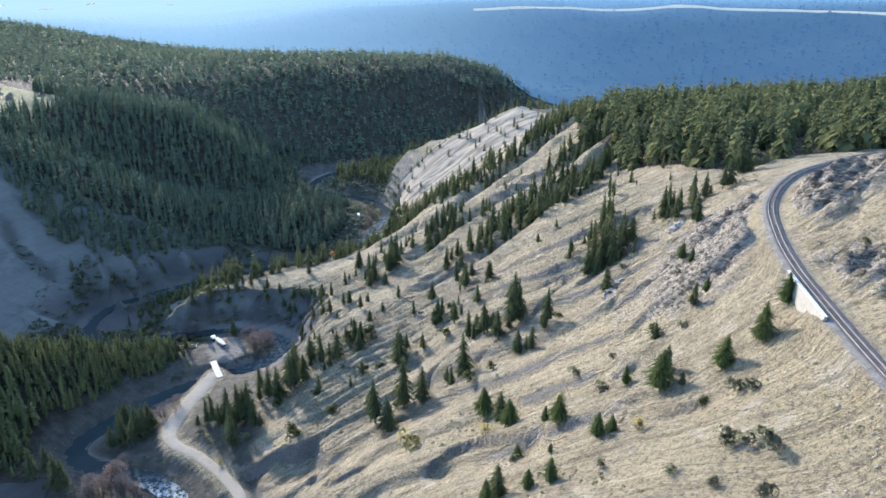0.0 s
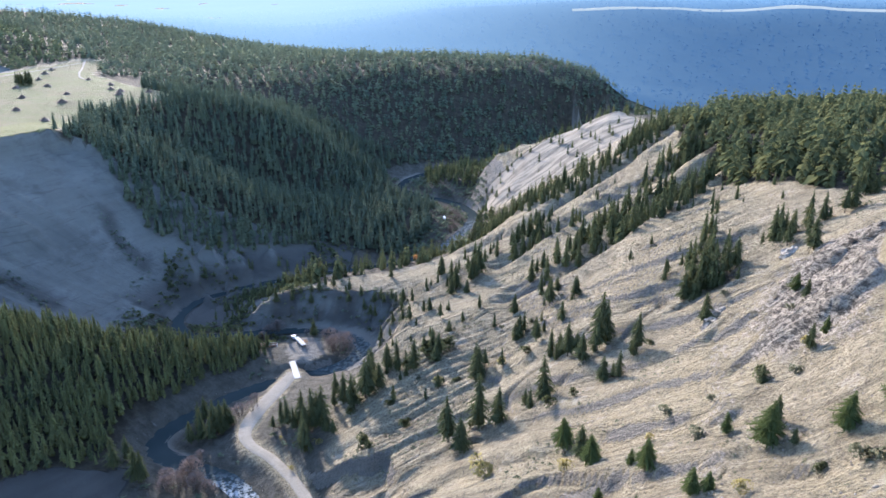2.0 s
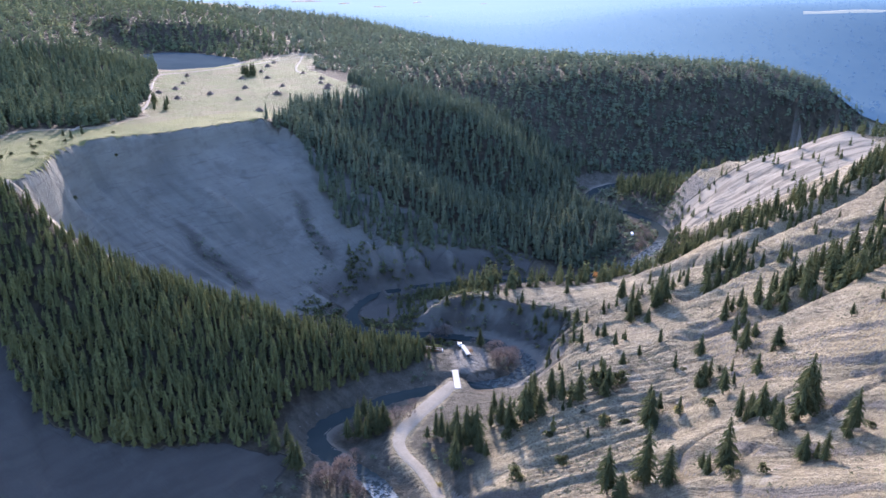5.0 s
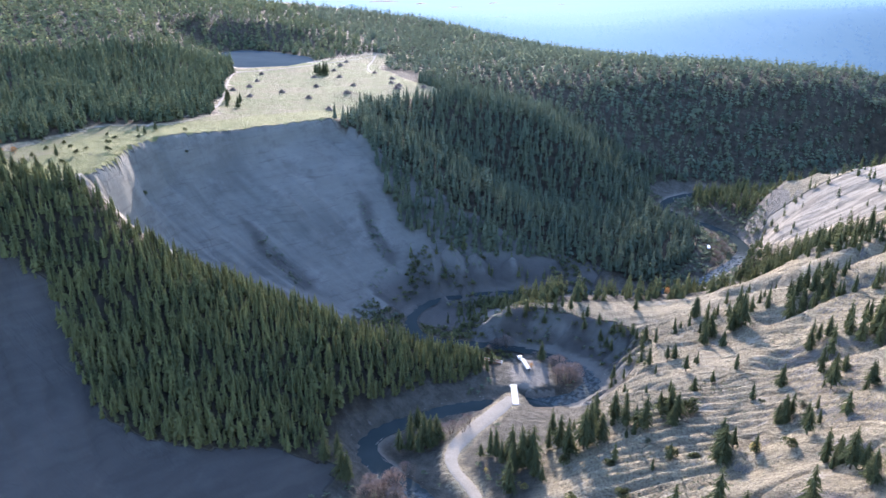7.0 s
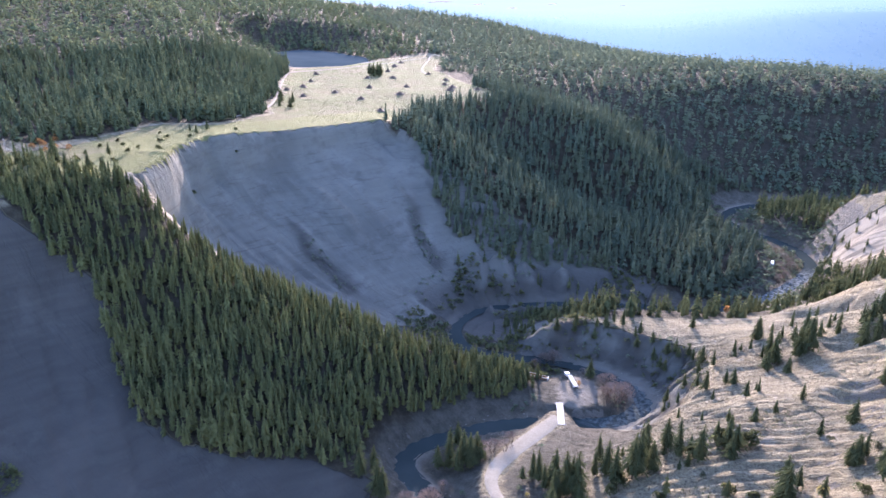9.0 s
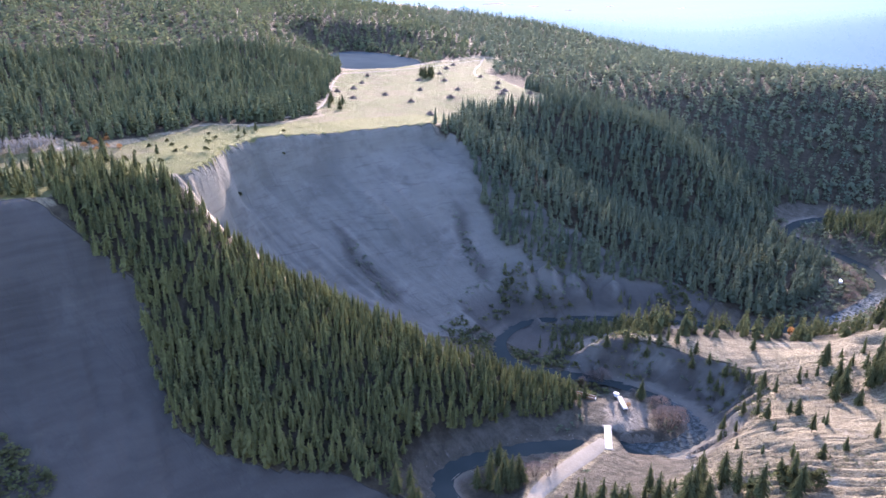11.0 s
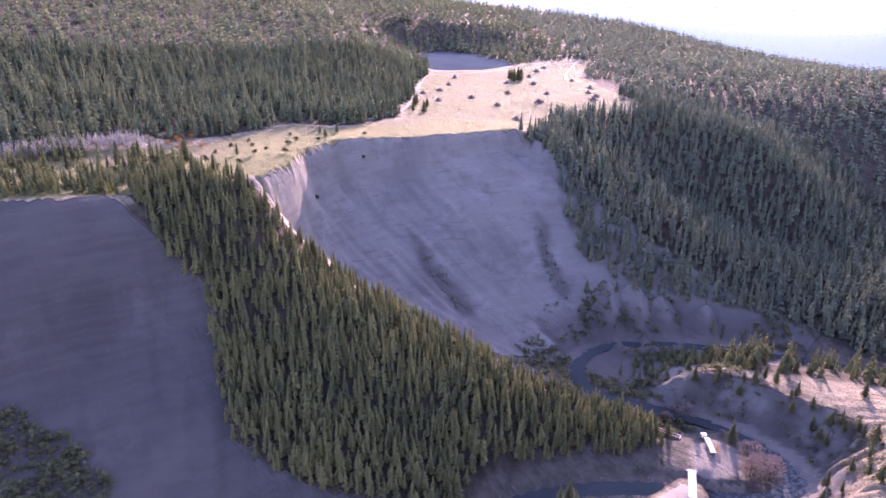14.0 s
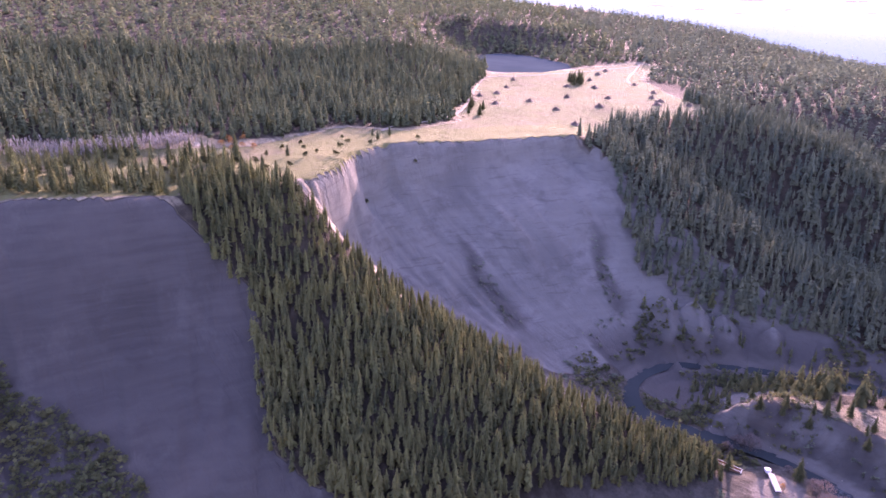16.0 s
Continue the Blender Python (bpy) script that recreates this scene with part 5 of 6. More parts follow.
def bare_tree_thing(rng, material, label, wide=0.55):
    """Leafless bush or small tree: stems that fork into a haze of thin twigs."""
    tree = new("bare_tree")
    part("trunk", stems(bmesh.new(), rng, 7, wide * 0.55, 0.75, 0.022), M_BARK, tree, "grey forked stems")
    verts, tris = [], []
    for _ in range(420):
        a, f = rng.uniform(0, 6.283), rng.uniform(0.15, 1) ** 0.6
        r = wide * math.sqrt(rng.random()) * math.sin(math.pi * min(0.98, 0.15 + 0.8 * f)) ** 0.7
        root = np.array([r * math.cos(a), r * math.sin(a), f * 0.9])
        tip = root + np.array([0.16 * math.cos(a) * rng.random(), 0.16 * math.sin(a) * rng.random(), rng.uniform(0.03, 0.13)])
        k = len(verts)
        verts.extend(kite(root, tip, 0.014, 0))
        tris.extend([(k, k + 1, k + 2), (k, k + 2, k + 3)])
    tagged(part("twig_haze", mesh_of("twig_haze", np.array(verts), np.array(tris), [material]), None, tree), kind="stuff")
    return tagged(tree, label, "tree")


def spread_out(rows, kinds, group, seed, wide=1.0):
    """Unit-high things at x, y with their heights."""
    rng = random.Random(seed)
    zs = height(np.array([r[0] for r in rows], float), np.array([r[1] for r in rows], float))
    for (x, y, h), z in zip(rows, zs):
        kind = kinds[rng.randrange(len(kinds))]
        w = h * wide * rng.uniform(0.85, 1.2)
        m = Matrix.LocRotScale((x, y, float(z) - 0.04 * h), Euler((0, 0, rng.uniform(0, 6.28))), (w, w, h))
        settle(kind, m, group)


_s = random.Random(21)
SAGE = [shrub_thing(_s, M_SAGE, "grey-green rounded shrub on the dry slope") for _ in range(2)]
DARK_SHRUB = [shrub_thing(_s, M_NEEDLE, "dark green juniper shrub on the dry slope", 480) for _ in range(2)]
PALE_SHRUB = [shrub_thing(_s, M_STRAW, "yellowish shrub on the dry slope", 340)]
RUST_SHRUB = [shrub_thing(_s, M_RUST, "rust-orange autumn shrub beside the meadow", 300)]
TWIG_TREES = [bare_tree_thing(_s, M_TWIG, "leafless brown river bush with fine twigs") for _ in range(2)]
PALE_TREES = [bare_tree_thing(_s, M_TWIG, "pale leafless cottonwood by the river", 0.4)]
spread_out([(69, 134, 3), (67, 137, 4), (58, 119, 4), (61, 116, 3.5), (64, 112, 5), (47, 176, 3.4), (47, 117, 2), (58, 101, 4), (43, 196, 3), (53, 190, 2), (70, 181, 2.6), (73, 262, 3), (134, 224, 3.4), (103, 158, 2.4), (81, 221, 2.6),
            (-53, 319, 3), (-31, 309, 3), (-12, 348, 3), (3, 335, 3), (21, 167, 3), (52, 109, 2.4), (37, 132, 2.6)], SAGE, "shrubs on the slope", 1, 1.25)
spread_out([(-54, 285, 6), (-71, 271, 6), (-67, 268, 5), (-85, 306, 6), (-83, 310, 5), (-32, 309, 4), (-41, 309, 4), (1, 304, 5), (11, 247, 5), (2, 265, 4), (-47, 341, 9), (-51, 341, 8), (-43, 344, 8), (-60, 333, 6), (-65, 305, 4), (20, 246, 4),
            (48, 259, 3), (-20, 262, 4), (62, 141, 2.6), (64, 187, 4), (25, 336, 5)], DARK_SHRUB, "dark shrubs on the slope", 2, 1.15)
spread_out([(48, 142, 3.6), (15, 195, 4.5), (-13, 216, 8), (-41, 309, 5), (-10, 307, 5), (75, 190, 3), (-98, 288, 4), (38, 190, 3), (-120, 296, 2.5), (-108, 276, 3)], PALE_SHRUB, "pale shrubs on the slope", 3)
spread_out([(-486, 294, 6), (-493, 305, 5), (-475, 304, 5), (-481, 299, 4), (-488, 288, 5), (-496, 296, 5), (-478, 290, 4), (-500, 310, 5), (-88, 520, 7), (-141, 399, 3)], RUST_SHRUB, "rust shrubs", 4)
spread_out([(-159, 320, 8), (-153, 321, 8), (-147, 323, 7), (-148, 331, 7), (-160, 312, 8), (-160, 287, 6), (-175, 423, 9), (-169, 424, 10), (-177, 415, 7), (-142, 417, 5), (-133, 415, 6), (-147, 419, 4), (-122, 396, 12), (-118, 401, 14), (-116, 408, 13),
            (-124, 404, 9), (-128, 412, 10), (-76, 655, 9), (-80, 668, 8), (-71, 672, 9), (-80, 692, 8), (-76, 640, 8), (-90, 706, 7), (-72, 645, 9), (-75, 682, 9)], TWIG_TREES, "bare river bushes", 5)
spread_out([(-159, 268, 11), (-159, 273, 11), (-153, 268, 11), (-146, 265, 9), (-168, 268, 9), (-161, 264, 13), (-157, 272, 14), (-166, 263, 9), (-151, 264, 13)], PALE_TREES, "pale river trees", 6)
TERRACE_FIRS = [(-127, 459, 9), (-117, 454, 9), (-106, 450, 10), (-102, 452, 9), (-94, 450, 8), (-85, 445, 10), (-108, 443, 8), (-174, 437, 10), (-185, 452, 9), (-164, 443, 9), (-152, 447, 8), (-139, 461, 12), (-145, 461, 11), (-100, 478, 9),
                (-60, 468, 12), (-39, 450, 11), (-38, 459, 8), (-36, 464, 12), (-49, 426, 12), (-47, 432, 18), (-38, 420, 9), (-64, 406, 9), (-51, 389, 10), (-81, 334, 19), (-75, 323, 14),
                (-125, 448, 8), (-113, 446, 9), (-107, 450, 7), (-99, 447, 9), (-90, 445, 8), (-104, 440, 9), (-72, 400, 10), (-60, 406, 9), (-128, 454, 7), (-153, 452, 8), (-165, 447, 8), (-148, 456, 9), (-84, 438, 7), (-160, 450, 6), (-92, 404, 9), (-86, 414, 8), (-82, 424, 9), (-76, 432, 10), (-90, 394, 8), (-84, 396, 7), (-78, 408, 8), (-95, 412, 6)]
PLAIN_FIRS = [(-21, 307, 17), (-2, 327, 12), (6, 310, 12), (-6, 360, 12), (25, 336, 10), (12, 343, 13), (8, 361, 14), (-36, 374, 7), (-43, 366, 8), (-27, 383, 9)]
RIM_FIRS = [(-449, 159, 12), (-436, 167, 10), (-434, 175, 11), (-437, 180, 10), (-436, 193, 12), (-454, 203, 14), (-457, 215, 15), (-439, 217, 13), (-440, 226, 10), (-464, 245, 14), (-444, 248, 16), (-464, 258, 14), (-449, 281, 16),
            (-411, 268, 12), (-403, 277, 11), (-424, 257, 8), (-440, 269, 7), (-417, 262, 8), (-407, 287, 7), (-435, 309, 8), (-459, 404, 8), (-452, 389, 6), (-468, 395, 6), (-508, 538, 11), (-513, 529, 11), (-507, 331, 14)]
plant(TERRACE_FIRS, FIRS, "firs on the terrace", 6)
plant(PLAIN_FIRS, FIRS, "firs on the dry slope", 7)
plant(RIM_FIRS, FIRS[:1] + FIRS[2:], "firs along the rim", 8)
spread_out([(-492, 334, 4), (-421, 336, 4), (-445, 353, 4), (-440, 416, 3.4), (-415, 353, 4), (-427, 404, 3), (-470, 370, 3), (-452, 330, 3.5), (-436, 330, 3), (-430, 285, 5), (-447, 300, 4), (-415, 300, 4), (-420, 272, 5), (-432, 262, 6), (-438, 276, 5), (-412, 284, 4), (-450, 262, 6), (-456, 272, 5), (-428, 248, 5), (-444, 236, 5), (-426, 316, 4), (-462, 318, 4), (-470, 336, 4), (-446, 378, 3.5), (-456, 366, 3.5)], DARK_SHRUB, "rim shrubs", 9)


def aspen_stand():
    """A stand of leafless aspens."""
    rng = random.Random(33)
    verts, tris = [], []
    shares = [rng.random() for _ in range(620)]
    xs, ys = [-512 + 16 * f + rng.uniform(-9, 9) for f in shares], [165 + 105 * f + rng.uniform(-6, 6) for f in shares]
    for x, y, z in zip(xs, ys, height(xs, ys)):
        h = rng.uniform(7, 11)
        for k in range(7):
            t = k / 7
            c = np.array([x, y, z + h * (0.25 + 0.7 * t)]) if k else np.array([x, y, z - 0.3])
            a = rng.uniform(0, 6.28)
            tip = c + (np.array([math.cos(a), math.sin(a), 1.4]) * h * 0.16 * (1.1 - t) if k else np.array([0, 0, h]))
            b = len(verts)
            verts.extend(kite(c, tip, 0.3 if k else 0.12, 0) if k else [c, c + (0.13, 0, h * 0.5), tip, c + (-0.13, 0, h * 0.5)])
            tris.extend([(b, b + 1, b + 2), (b, b + 2, b + 3)])
    tagged(new("aspen_grove", mesh_of("aspen_grove", np.array(verts), np.array(tris), [M_ASPEN])), "grey leafless aspen stems beside the meadow", "forest", kind="stuff")


aspen_stand()


# ---- scrub at the foot of the near scarp and over the canyon floor ----
def scrub(name, places, material, label, seed, wide):
    rng = random.Random(seed)
    shapes = [tuft_ball(rng, 20, 0.34) for _ in range(5)]
    vs, ts, n = [], [], 0
    for x, y, z, h in places:
        v, t = shapes[rng.randrange(5)]
        a, w = rng.uniform(0, 6.28), h * wide
        c, s = math.cos(a) * w, math.sin(a) * w
        vs.append(np.column_stack([v[:, 0] * c - v[:, 1] * s + x, v[:, 0] * s + v[:, 1] * c + y, v[:, 2] * h + z]))
        ts.append(t + n)
        n += len(v)
    tagged(new(name, mesh_of(name, np.concatenate(vs), np.concatenate(ts), [material])), label, "shrubs", kind="stuff")


SCRUB_RING = [(-374, 128), (-354, 134), (-339, 144), (-322, 156), (-300, 161), (-286, 164), (-280, 120), (-330, 70), (-420, 80)]
STREAKS = [[(-372, 398), (-350, 396), (-318, 392), (-310, 402), (-345, 406), (-366, 408)], [(-336, 492), (-320, 478), (-296, 462), (-288, 470), (-310, 486), (-330, 498)], [(-312, 345), (-300, 352), (-280, 380), (-290, 386), (-310, 360)]]
scrub("scarp_scrub", scatter(-420, -280, 70, 166, 3.2, 41, lambda x, y: 0.9 * inside(x, y, SCRUB_RING), 3.6), M_NEEDLE, "dark scrub at the foot of the bare scarp", 2, 1.1)
scrub("gully_scrub", scatter(-380, -280, 340, 500, 2.2, 42, lambda x, y: 0.3 * (inside(x, y, STREAKS[0]) | inside(x, y, STREAKS[1]) | inside(x, y, STREAKS[2])), 1.7), M_HAZE_NEEDLE, "low scrub in streaks down the bare scarp", 3, 1.2)


def floor_share(x, y):
    r = bank(x, y)
    low = (r > 9) & (r < 42) & (x < -88) & (x > -300) & (y > 200) & (y < 560) & (near_line(x, y, ROAD_CURVE)[0] > 8) & (near_line(x, y, sampled(PAD, 4))[0] > 9) & ~inside(x, y, [p[:2] for p in PAD])
    return 0.42 * low * soft(fbm(x, y, 30, 3, 77), -0.15, 0.15)


scrub("bank_scrub", scatter(-200, -68, 380, 460, 3.0, 47, lambda x, y: 0.5 * inside(x, y, BANK_RING) * soft(fbm(x, y, 15, 3, 80), -0.2, 0.15), 1.7), M_NEEDLE, "dark scrub on the steep terrace bank", 7, 1.1)
scrub("bend_scrub", scatter(-300, -150, 395, 565, 3.6, 46, lambda x, y: 0.8 * (bank(x, y) > 6) * (bank(x, y) < 34) * ~inside(x, y, BANK_RING) * (near_line(x, y, sampled(PAD, 4))[0] > 12) * soft(fbm(x, y, 28, 3, 79), -0.25, 0.05), 3.2), M_NEEDLE, "dark scrub along the shaded river bend", 6, 1.1)
scrub("river_scrub", np.concatenate([scatter(-300, -85, 200, 560, 4.2, 43, floor_share, 2.2), scatter(-175, -50, 570, 800, 4.6, 45, lambda x, y: 0.85 * (bank(x, y) > 7) * (bank(x, y) < 45) * (woodland(x, y) < 0.2), 3.8)]), M_HAZE_NEEDLE, "brown leafless scrub along the river banks", 4, 1.2)


def slope_share(x, y):
    return 0.5 * soft(fbm(x, y, 26, 3, 78), 0.02, 0.3) * (near_line(x, y, RAIL_CURVE)[0] > 6) * (near_line(x, y, ROAD_CURVE)[0] > 7) * (x > -95) * (x < 140)


scrub("sagebrush", scatter(-95, 140, 90, 480, 2.6, 44, slope_share, 0.75), M_SAGE, "small grey sagebrush tufts over the dry slope", 5, 1.3)


# ---- rocks ----
def rock_arrays(rng):
    bm = bmesh.new()
    bmesh.ops.create_icosphere(bm, subdivisions=1, radius=0.5)
    k = [rng.uniform(0.6, 1.3) for _ in range(3)]
    for v in bm.verts:
        v.co = Vector([c * s * rng.uniform(0.7, 1.2) for c, s in zip(v.co, k)])
    bmesh.ops.triangulate(bm, faces=bm.faces)
    out = np.array([v.co[:] for v in bm.verts]), np.array([[v.index for v in f.verts] for f in bm.faces])
    bm.free()
    return out


def rock_field(name, places, label, seed):
    rng = random.Random(seed)
    shapes = [rock_arrays(rng) for _ in range(8)]
    vs, ts, n = [], [], 0
    for x, y, z, h in places:
        v, t = shapes[rng.randrange(8)]
        a = rng.uniform(0, 6.28)
        c, s = math.cos(a) * h, math.sin(a) * h
        vs.append(np.column_stack([v[:, 0] * c - v[:, 1] * s + x, v[:, 0] * s + v[:, 1] * c + y, v[:, 2] * h + z + 0.3]))
        ts.append(t + n)
        n += len(v)
    tagged(new(name, mesh_of(name, np.concatenate(vs), np.concatenate(ts), [M_ROCK])), label, "rocks", kind="stuff")


def talus_share(x, y):
    r = near_line(x, y, RAIL_CURVE)[0]
    return (r > 4) * (r < 8) * (y < 138) * (x < 90) * 0.7 + (r > 6) * (r < 44) * (y < 270) * (x > 40) * 0.3 * soft(fbm(x, y, 18, 3, 15), 0.0, 0.2)


rock_field("talus", scatter(30, 150, 80, 280, 1.9, 51, talus_share, 0.6), "broken pale rocks below and above the railway", 6)
rock_field("slope_stones", scatter(-10, 95, 95, 290, 1.9, 53, lambda x, y: (near_line(x, y, RAIL_CURVE)[0] > 4) * (0.1 + 0.5 * soft(fbm(x, y, 22, 3, 16), 0.0, 0.3)), 0.42), "small pale stones strewn over the dry slope", 8)
rock_field("river_rocks", scatter(-220, -90, 255, 440, 2.4, 52, lambda x, y: 0.22 * (bank(x, y) > 5.5) * (bank(x, y) < 9), 0.65), "grey boulders along the river banks", 7)


def outcrop(x, y, size, seed):
    """A pale crag, split by joints."""
    rng = random.Random(seed)
    bm = bmesh.new()
    turn = rng.uniform(-0.5, 0.5)
    z = float(height(np.array([x]), np.array([y]))[0])
    bmesh.ops.create_icosphere(bm, subdivisions=4, radius=1)
    for v in bm.verts:
        c = v.co.copy()
        step = math.floor(c.z * 3 + 0.6 * noise.noise(c * 1.5)) / 3
        v.co = Vector((c.x * 0.62, c.y * 0.42, 0.6 * step + 0.4 * c.z * 0.4)) + Vector(noise.noise_vector(c * 2.2 + Vector((seed, 0, 0)))) * 0.24 + Vector(noise.noise_vector(c * 6)) * 0.07
    bmesh.ops.transform(bm, verts=bm.verts, matrix=Matrix.LocRotScale((x, y, z - 0.12 * size), Euler((0, -0.5, turn)), (size, size, size * 0.55)))
    me = bpy.data.meshes.new("rock_outcrop")
    bm.to_mesh(me)
    bm.free()
    me.materials.append(M_ROCK)
    tagged(new("rock_outcrop", me), "pale broken rock outcrop on the dry slope", "rock", "outcrops")


for _i, (_x, _y, _k) in enumerate([(66, 246, 6), (70, 255, 6), (96, 268, 6), (-96, 371, 5), (-90, 357, 4), (108, 556, 8)]):
    outcrop(_x, _y, _k, _i)


# ---- railway ----
_v, _q = ribbon(RAIL_CURVE, [-2.9, -1.7, 1.7, 2.9], [-0.5, -0.05, -0.05, -0.5])
tagged(new("track_bed", mesh_of("track_bed", _v, _q, [M_BALLAST])), "dark grey ballast bed of the railway on its hillside bench", "railway", kind="structure")
railway = tagged(new("railway_track"), "single railway track curving along the hillside bench", "railway")
for _o in (-0.755, 0.755):
    _v, _q = ribbon(RAIL_CURVE, [_o - 0.07, _o - 0.05, _o - 0.04, _o + 0.04, _o + 0.05, _o + 0.07], [0.08, 0.1, 0.27, 0.27, 0.1, 0.08])
    part("rail", mesh_of("rail", _v, _q, [M_STEEL]), None, railway, "worn steel rail")


def sleepers():
    curve = smooth_line(RAIL, 0.62)
    way = np.gradient(curve[:, :2], axis=0)
    way /= np.linalg.norm(way, axis=1, keepdims=True)
    corners = np.array([(a, b, c) for c in (-0.1, 0.09) for a, b in ((-1.3, -0.13), (1.3, -0.13), (1.3, 0.13), (-1.3, 0.13))])
    faces = np.array([(4, 5, 6, 7), (0, 1, 5, 4), (1, 2, 6, 5), (2, 3, 7, 6), (3, 0, 4, 7)])
    vs, fs = [], []
    for i, (p, w) in enumerate(zip(curve, way)):
        x, y = corners[:, 0] * w[1] + corners[:, 1] * w[0], -corners[:, 0] * w[0] + corners[:, 1] * w[1]
        vs.append(np.column_stack([p[0] + x, p[1] + y, p[2] + corners[:, 2]]))
        fs.append(faces + 8 * i)
    ob = part("sleeper_row", mesh_of("sleeper_row", np.concatenate(vs), np.concatenate(fs), [M_TIE]), None, railway, "weathered wooden sleepers")
    tagged(ob, kind="stuff")


sleepers()


def retaining_wall():
    """Concrete wall that holds up the outer edge of the track, deepest near its far end."""
    wall = tagged(new("retaining_wall"), "white concrete retaining wall under the railway edge", "wall", kind="structure")
    ys = np.linspace(136, 162, 14)
    rail_x = np.interp(ys, RAIL_CURVE[::-1, 1], RAIL_CURVE[::-1, 0])
    xs = rail_x - 2.9
    deep = 0.8 + 4.6 * soft(ys, 136, 152) * (1 - 0.4 * soft(ys, 156, 162))
    verts, quads = [], []
    for x, y, d in zip(xs, ys, deep):
        for dx, dz in ((0, 160.9), (0.5, 160.9), (0.5, 159.2), (-0.5, 160.9 - d)):
            verts.append((x + dx, y, dz))
    verts = [(x, y, z) for i in range(len(ys)) for x, y, z in (verts[4 * i], verts[4 * i + 1], verts[4 * i + 2], (verts[4 * i + 3][0], verts[4 * i + 3][1], verts[4 * i + 3][2]))]
    for i in range(len(ys) - 1):
        a, b = 4 * i, 4 * i + 4
        quads += [(a, b, b + 1, a + 1), (a + 1, b + 1, b + 2, a + 2), (a + 3, b + 3, b, a)]
    quads += [(0, 1, 2, 3), (4 * len(ys) - 4, 4 * len(ys) - 1, 4 * len(ys) - 2, 4 * len(ys) - 3)]
    part("wall_face", mesh_of("wall_face", verts, quads, [M_CONCRETE]), None, wall)
    cap = np.column_stack([xs + 0.2, ys, np.full(len(ys), 161.0)])
    v, q = ribbon(cap, [-0.4, -0.4, 0.4, 0.4], [-0.15, 0.06, 0.06, -0.15])
    part("coping", mesh_of("coping", v, q, [M_DECK]), None, wall, "bright concrete coping")


retaining_wall()


# ---- bridge, road side and vehicles ----
def bridge():
    a, b = Vector((-143.2, 378.6, 5.0)), Vector((-133.4, 360.4, 5.1))
    ob = new("bridge")
    way = (b - a).normalized()
    ob.matrix_basis = Matrix.Translation((a + b) / 2) @ Matrix.Rotation(math.atan2(way.y, way.x), 4, "Z")
    half = (b - a).length / 2
    part("deck", box(bmesh.new(), (2 * half, 3.8, 0.22), (0, 0, 0.05), 0, 0.04), M_DECK, ob, "pale sunlit plank deck")
    for s in (-1, 1):
        part("kerb", box(bmesh.new(), (2 * half - 0.4, 0.25, 0.3), (0, s * 1.72, 0.31), 0, 0.03), M_DECK, ob)
        part("girder", box(bmesh.new(), (2 * half - 1, 0.35, 0.9), (0, s * 1.5, -0.52), 0, 0.03), M_BEAM, ob, "rusty steel girder")
        part("abutment", box(bmesh.new(), (1.6, 5.4, 5.5), (s * (half - 0.6), 0, -2.85), 0, 0.08), M_CONCRETE, ob, "concrete abutment")
    return tagged(ob, "narrow single-lane road bridge with a pale deck over the river", "bridge")


bridge()


def wheel_set(ob, xs, y, r=0.5, w=0.3):
    for x in xs:
        for s in (-1, 1):
            tyre = part("wheel", rod(bmesh.new(), (x, s * y - w / 2, r), (x, s * y + w / 2, r), r, 16), M_RUBBER, ob, "black tyre")
            part("rim", rod(bmesh.new(), (x, s * y + s * (w / 2 - 0.02), r), (x, s * y + s * (w / 2 + 0.03), r), r * 0.5, 12), M_STEEL, tyre, "steel rim")


def lorry(x, y, z, turn):
    ob = new("lorry")
    ob.matrix_basis = pose(x, y, z, 0, 0, turn)
    part("chassis", box(bmesh.new(), (6.2, 0.9, 0.3), (-0.2, 0, 0.75), 0, 0.03), M_DARK, ob)
    part("cab", box(bmesh.new(), (2.2, 2.4, 1.9), (1.0, 0, 1.95), 0, 0.15), M_WHITE, ob, "white cab")
    part("bonnet", box(bmesh.new(), (1.5, 2.1, 1.1), (2.8, 0, 1.45), 0, 0.14), M_WHITE, ob, "white bonnet")
    part("windscreen", box(bmesh.new(), (0.06, 2.0, 0.75), (2.12, 0, 2.35), 0, 0.02), M_GLASS, ob, "dark glass windscreen")
    part("fifth_wheel", rod(bmesh.new(), (-1.8, 0, 0.9), (-1.8, 0, 1.1), 0.55, 14), M_DARK, ob)
    wheel_set(ob, (2.6, -1.3, -2.5), 1.05)
    return tagged(ob, "white tractor lorry parked on the gravel pad", "lorry")


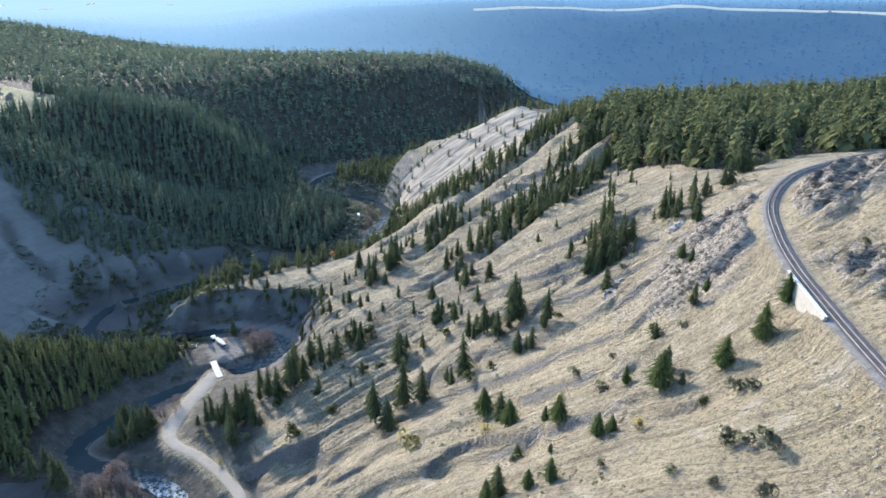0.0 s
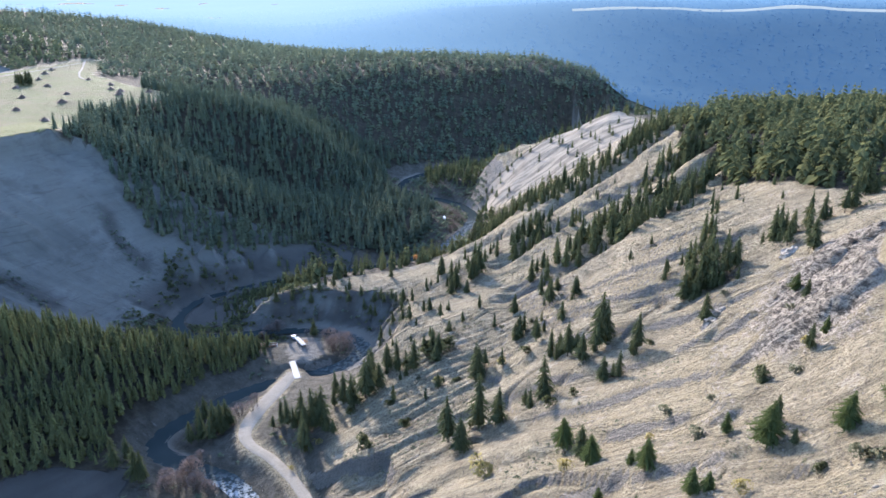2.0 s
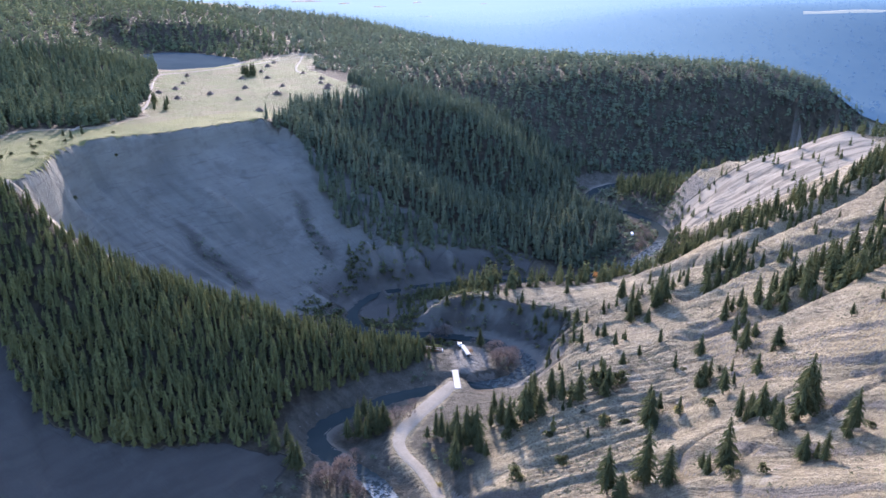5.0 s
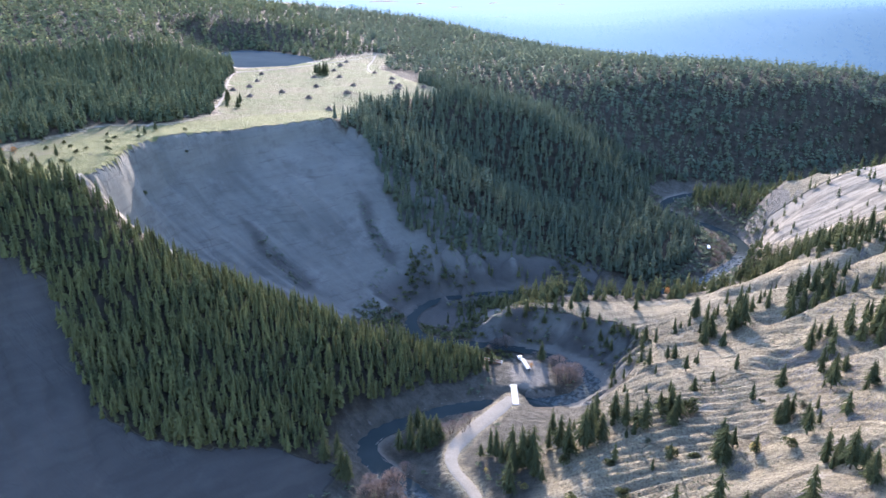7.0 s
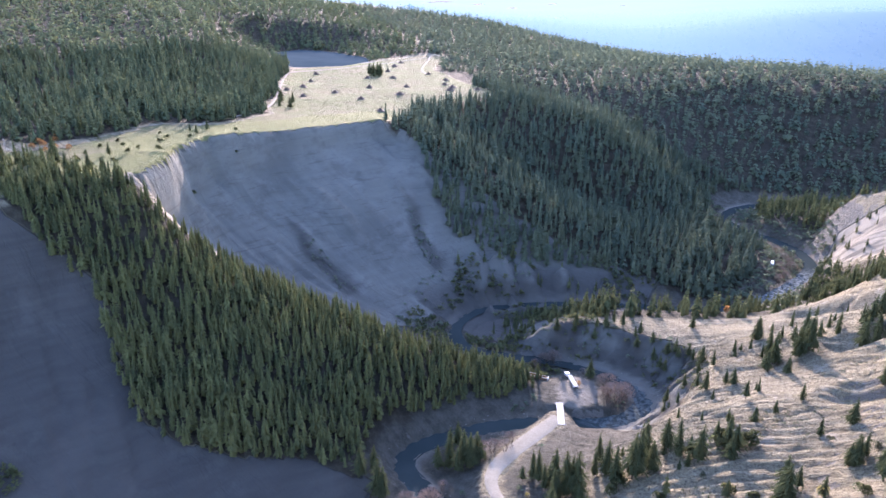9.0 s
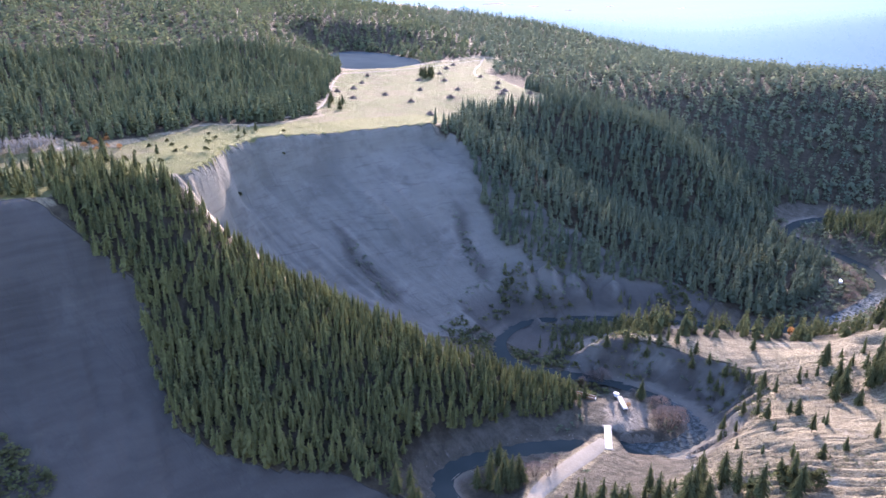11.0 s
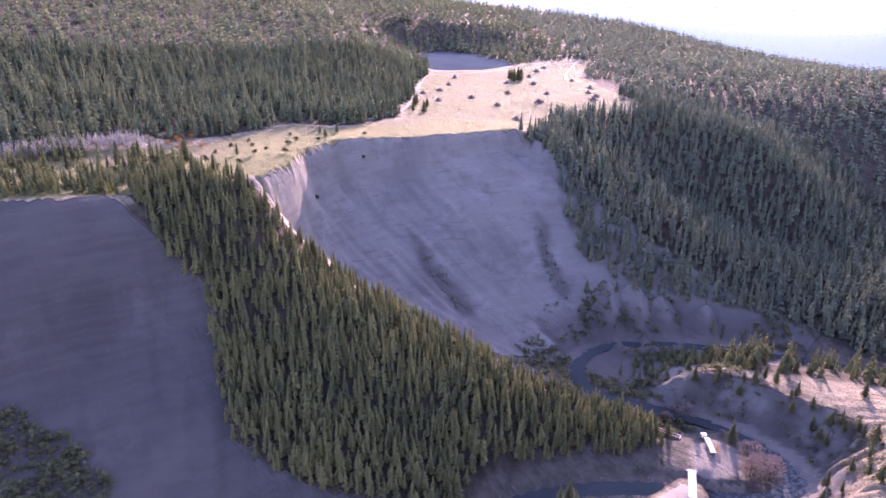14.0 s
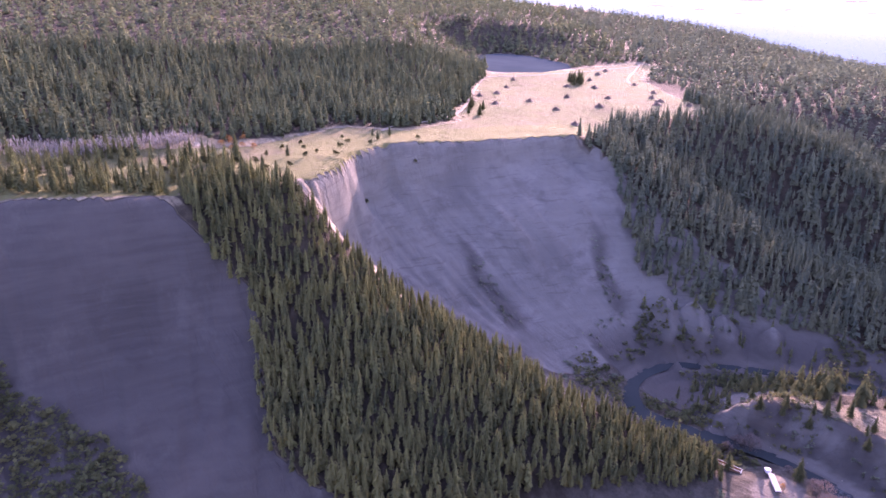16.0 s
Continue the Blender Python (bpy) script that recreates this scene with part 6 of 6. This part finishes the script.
def trailer(x, y, z, turn, long, label, sides):
    ob = new("trailer")
    ob.matrix_basis = pose(x, y, z, 0, 0, turn)
    part("bed", box(bmesh.new(), (long, 2.5, 0.25), (0, 0, 1.2), 0, 0.03), M_RUSTY if sides > 1 else M_DARK, ob)
    for s in (-1, 1):
        part("side_board", box(bmesh.new(), (long, 0.12, sides), (0, s * 1.22, 1.3 + sides / 2), 0, 0.02), M_WHITE if sides < 1 else M_RUSTY, ob)
        part("top_rail", box(bmesh.new(), (long, 0.28, 0.18), (0, s * 1.2, 1.4 + sides), 0, 0.03), M_DECK, ob, "pale top rail")
    part("headboard", box(bmesh.new(), (0.15, 2.5, sides + 0.4), (long / 2, 0, 1.3 + sides / 2), 0, 0.02), M_WHITE, ob)
    if sides < 1:
        part("tarpaulin", box(bmesh.new(), (long - 0.3, 2.3, 0.5), (0, 0, 1.75), 0, 0.15), M_DECK, ob, "white sheeted load")
    part("landing_leg", box(bmesh.new(), (0.2, 1.6, 1.2), (long / 2 - 2, 0, 0.6)), M_DARK, ob)
    wheel_set(ob, (-long / 2 + 1.2, -long / 2 + 2.4), 1.0)
    return tagged(ob, label, "trailer")


_pz = lambda x, y: float(height(np.array([x]), np.array([y]))[0])
lorry(-150.6, 405.4, _pz(-150.6, 405.4), 132)
trailer(-144.2, 398.3, _pz(-144.2, 398.3), 132, 12.5, "long flat trailer with a white sheeted load on the gravel pad", 0.4)
trailer(-166, 397, _pz(-166, 397) + 0.02, 10, 12, "long open rusty trailer with pale rails beside the trees", 1.3)


def van(x, y, turn):
    ob = new("van")
    ob.matrix_basis = pose(x, y, _pz(x, y), 0, 0, turn)
    part("body", box(bmesh.new(), (6.4, 2.2, 2.3), (0, 0, 1.6), 0, 0.2), M_WHITE, ob, "white body")
    part("windscreen", box(bmesh.new(), (0.08, 1.9, 0.8), (3.18, 0, 2.1), 0, 0.03), M_GLASS, ob)
    wheel_set(ob, (2.1, -2.0), 0.95, 0.4)
    return tagged(ob, "white van parked on the river gravel", "van")


van(-86, 672, 105)


# ---- meadow: brush piles and wheel tracks ----
def brush_pile(rng):
    ob = new("brush_pile")
    verts, tris = [], []
    for _ in range(150):
        a, f = rng.uniform(0, 6.283), rng.random()
        r = 1.0 * (1 - f) * rng.uniform(0.5, 1.05)
        c = np.array([r * math.cos(a), r * math.sin(a), 0.75 * f])
        b = rng.uniform(0, 6.283)
        way = np.array([math.cos(b), math.sin(b), rng.uniform(-0.5, 0.3)]) * rng.uniform(0.15, 0.4)
        p = kite(c - way, c + way, rng.uniform(0.05, 0.12), rng.uniform(-0.05, 0.05))
        k = len(verts)
        verts.extend(p)
        tris.extend([(k, k + 1, k + 2), (k, k + 2, k + 3)])
    v = np.array(verts)
    v[:, 2] = np.maximum(v[:, 2], -0.05)
    tagged(part("brush", mesh_of("brush", v, np.array(tris), [M_BARK]), None, ob), kind="stuff")
    bm = bmesh.new()
    bmesh.ops.create_cone(bm, cap_ends=True, segments=12, radius1=0.95, radius2=0.05, depth=0.75, matrix=Matrix.Translation((0, 0, 0.33)))
    for w in bm.verts:
        w.co += Vector(noise.noise_vector(w.co * 3)) * 0.12
    part("mound", bm, M_BARK, ob)
    return tagged(ob, "dark conical heap of cut branches on the pale meadow", "brush pile")


_piles = [(-644, 648), (-583, 605), (-585, 632), (-545, 592), (-642, 712), (-538, 633), (-491, 621), (-533, 685), (-475, 666), (-500, 711), (-551, 751), (-576, 733), (-620, 857), (-608, 827), (-453, 735), (-533, 801), (-489, 775), (-544, 887),
          (-612, 672), (-470, 745), (-446, 720), (-424, 742), (-440, 590), (-590, 790)]
spread_out([(x, y, 4.2) for x, y in _piles], [brush_pile(random.Random(61)), brush_pile(random.Random(62))], "brush piles on the meadow", 10, 1.15)
plant([(-589, 752, 15), (-580, 750, 14), (-584, 762, 16), (-592, 760, 13), (-576, 757, 13), (-586, 770, 14), (-595, 768, 12), (-519, 552, 11), (-541, 556, 12), (-545, 562, 10), (-690, 667, 12), (-682, 678, 13), (-700, 672, 13), (-712, 684, 14), (-718, 700, 13), (-690, 690, 12), (-680, 692, 11), (-730, 715, 13), (-705, 690, 14)], FIRS[2:], "firs on the meadow", 11)
for _line in ([(-478, 410), (-489, 430), (-498, 477), (-525, 525), (-560, 568), (-640, 656), (-668, 700), (-648, 756), (-636, 815), (-630, 860), (-622, 925)], [(-627, 938), (-600, 890), (-578, 850), (-556, 820), (-534, 801)]):
    _c = smooth_line(_line, 4)
    _c = np.column_stack([_c, height(_c[:, 0], _c[:, 1])])
    _v, _q = ribbon(_c, [-1.7, -1.1, 1.1, 1.7], [-0.15, 0.25, 0.25, -0.15])
    tagged(new("track", mesh_of("track", _v, _q, [M_ROAD], smooth=True)), "pale dirt wheel track across the meadow", "track", kind="structure")
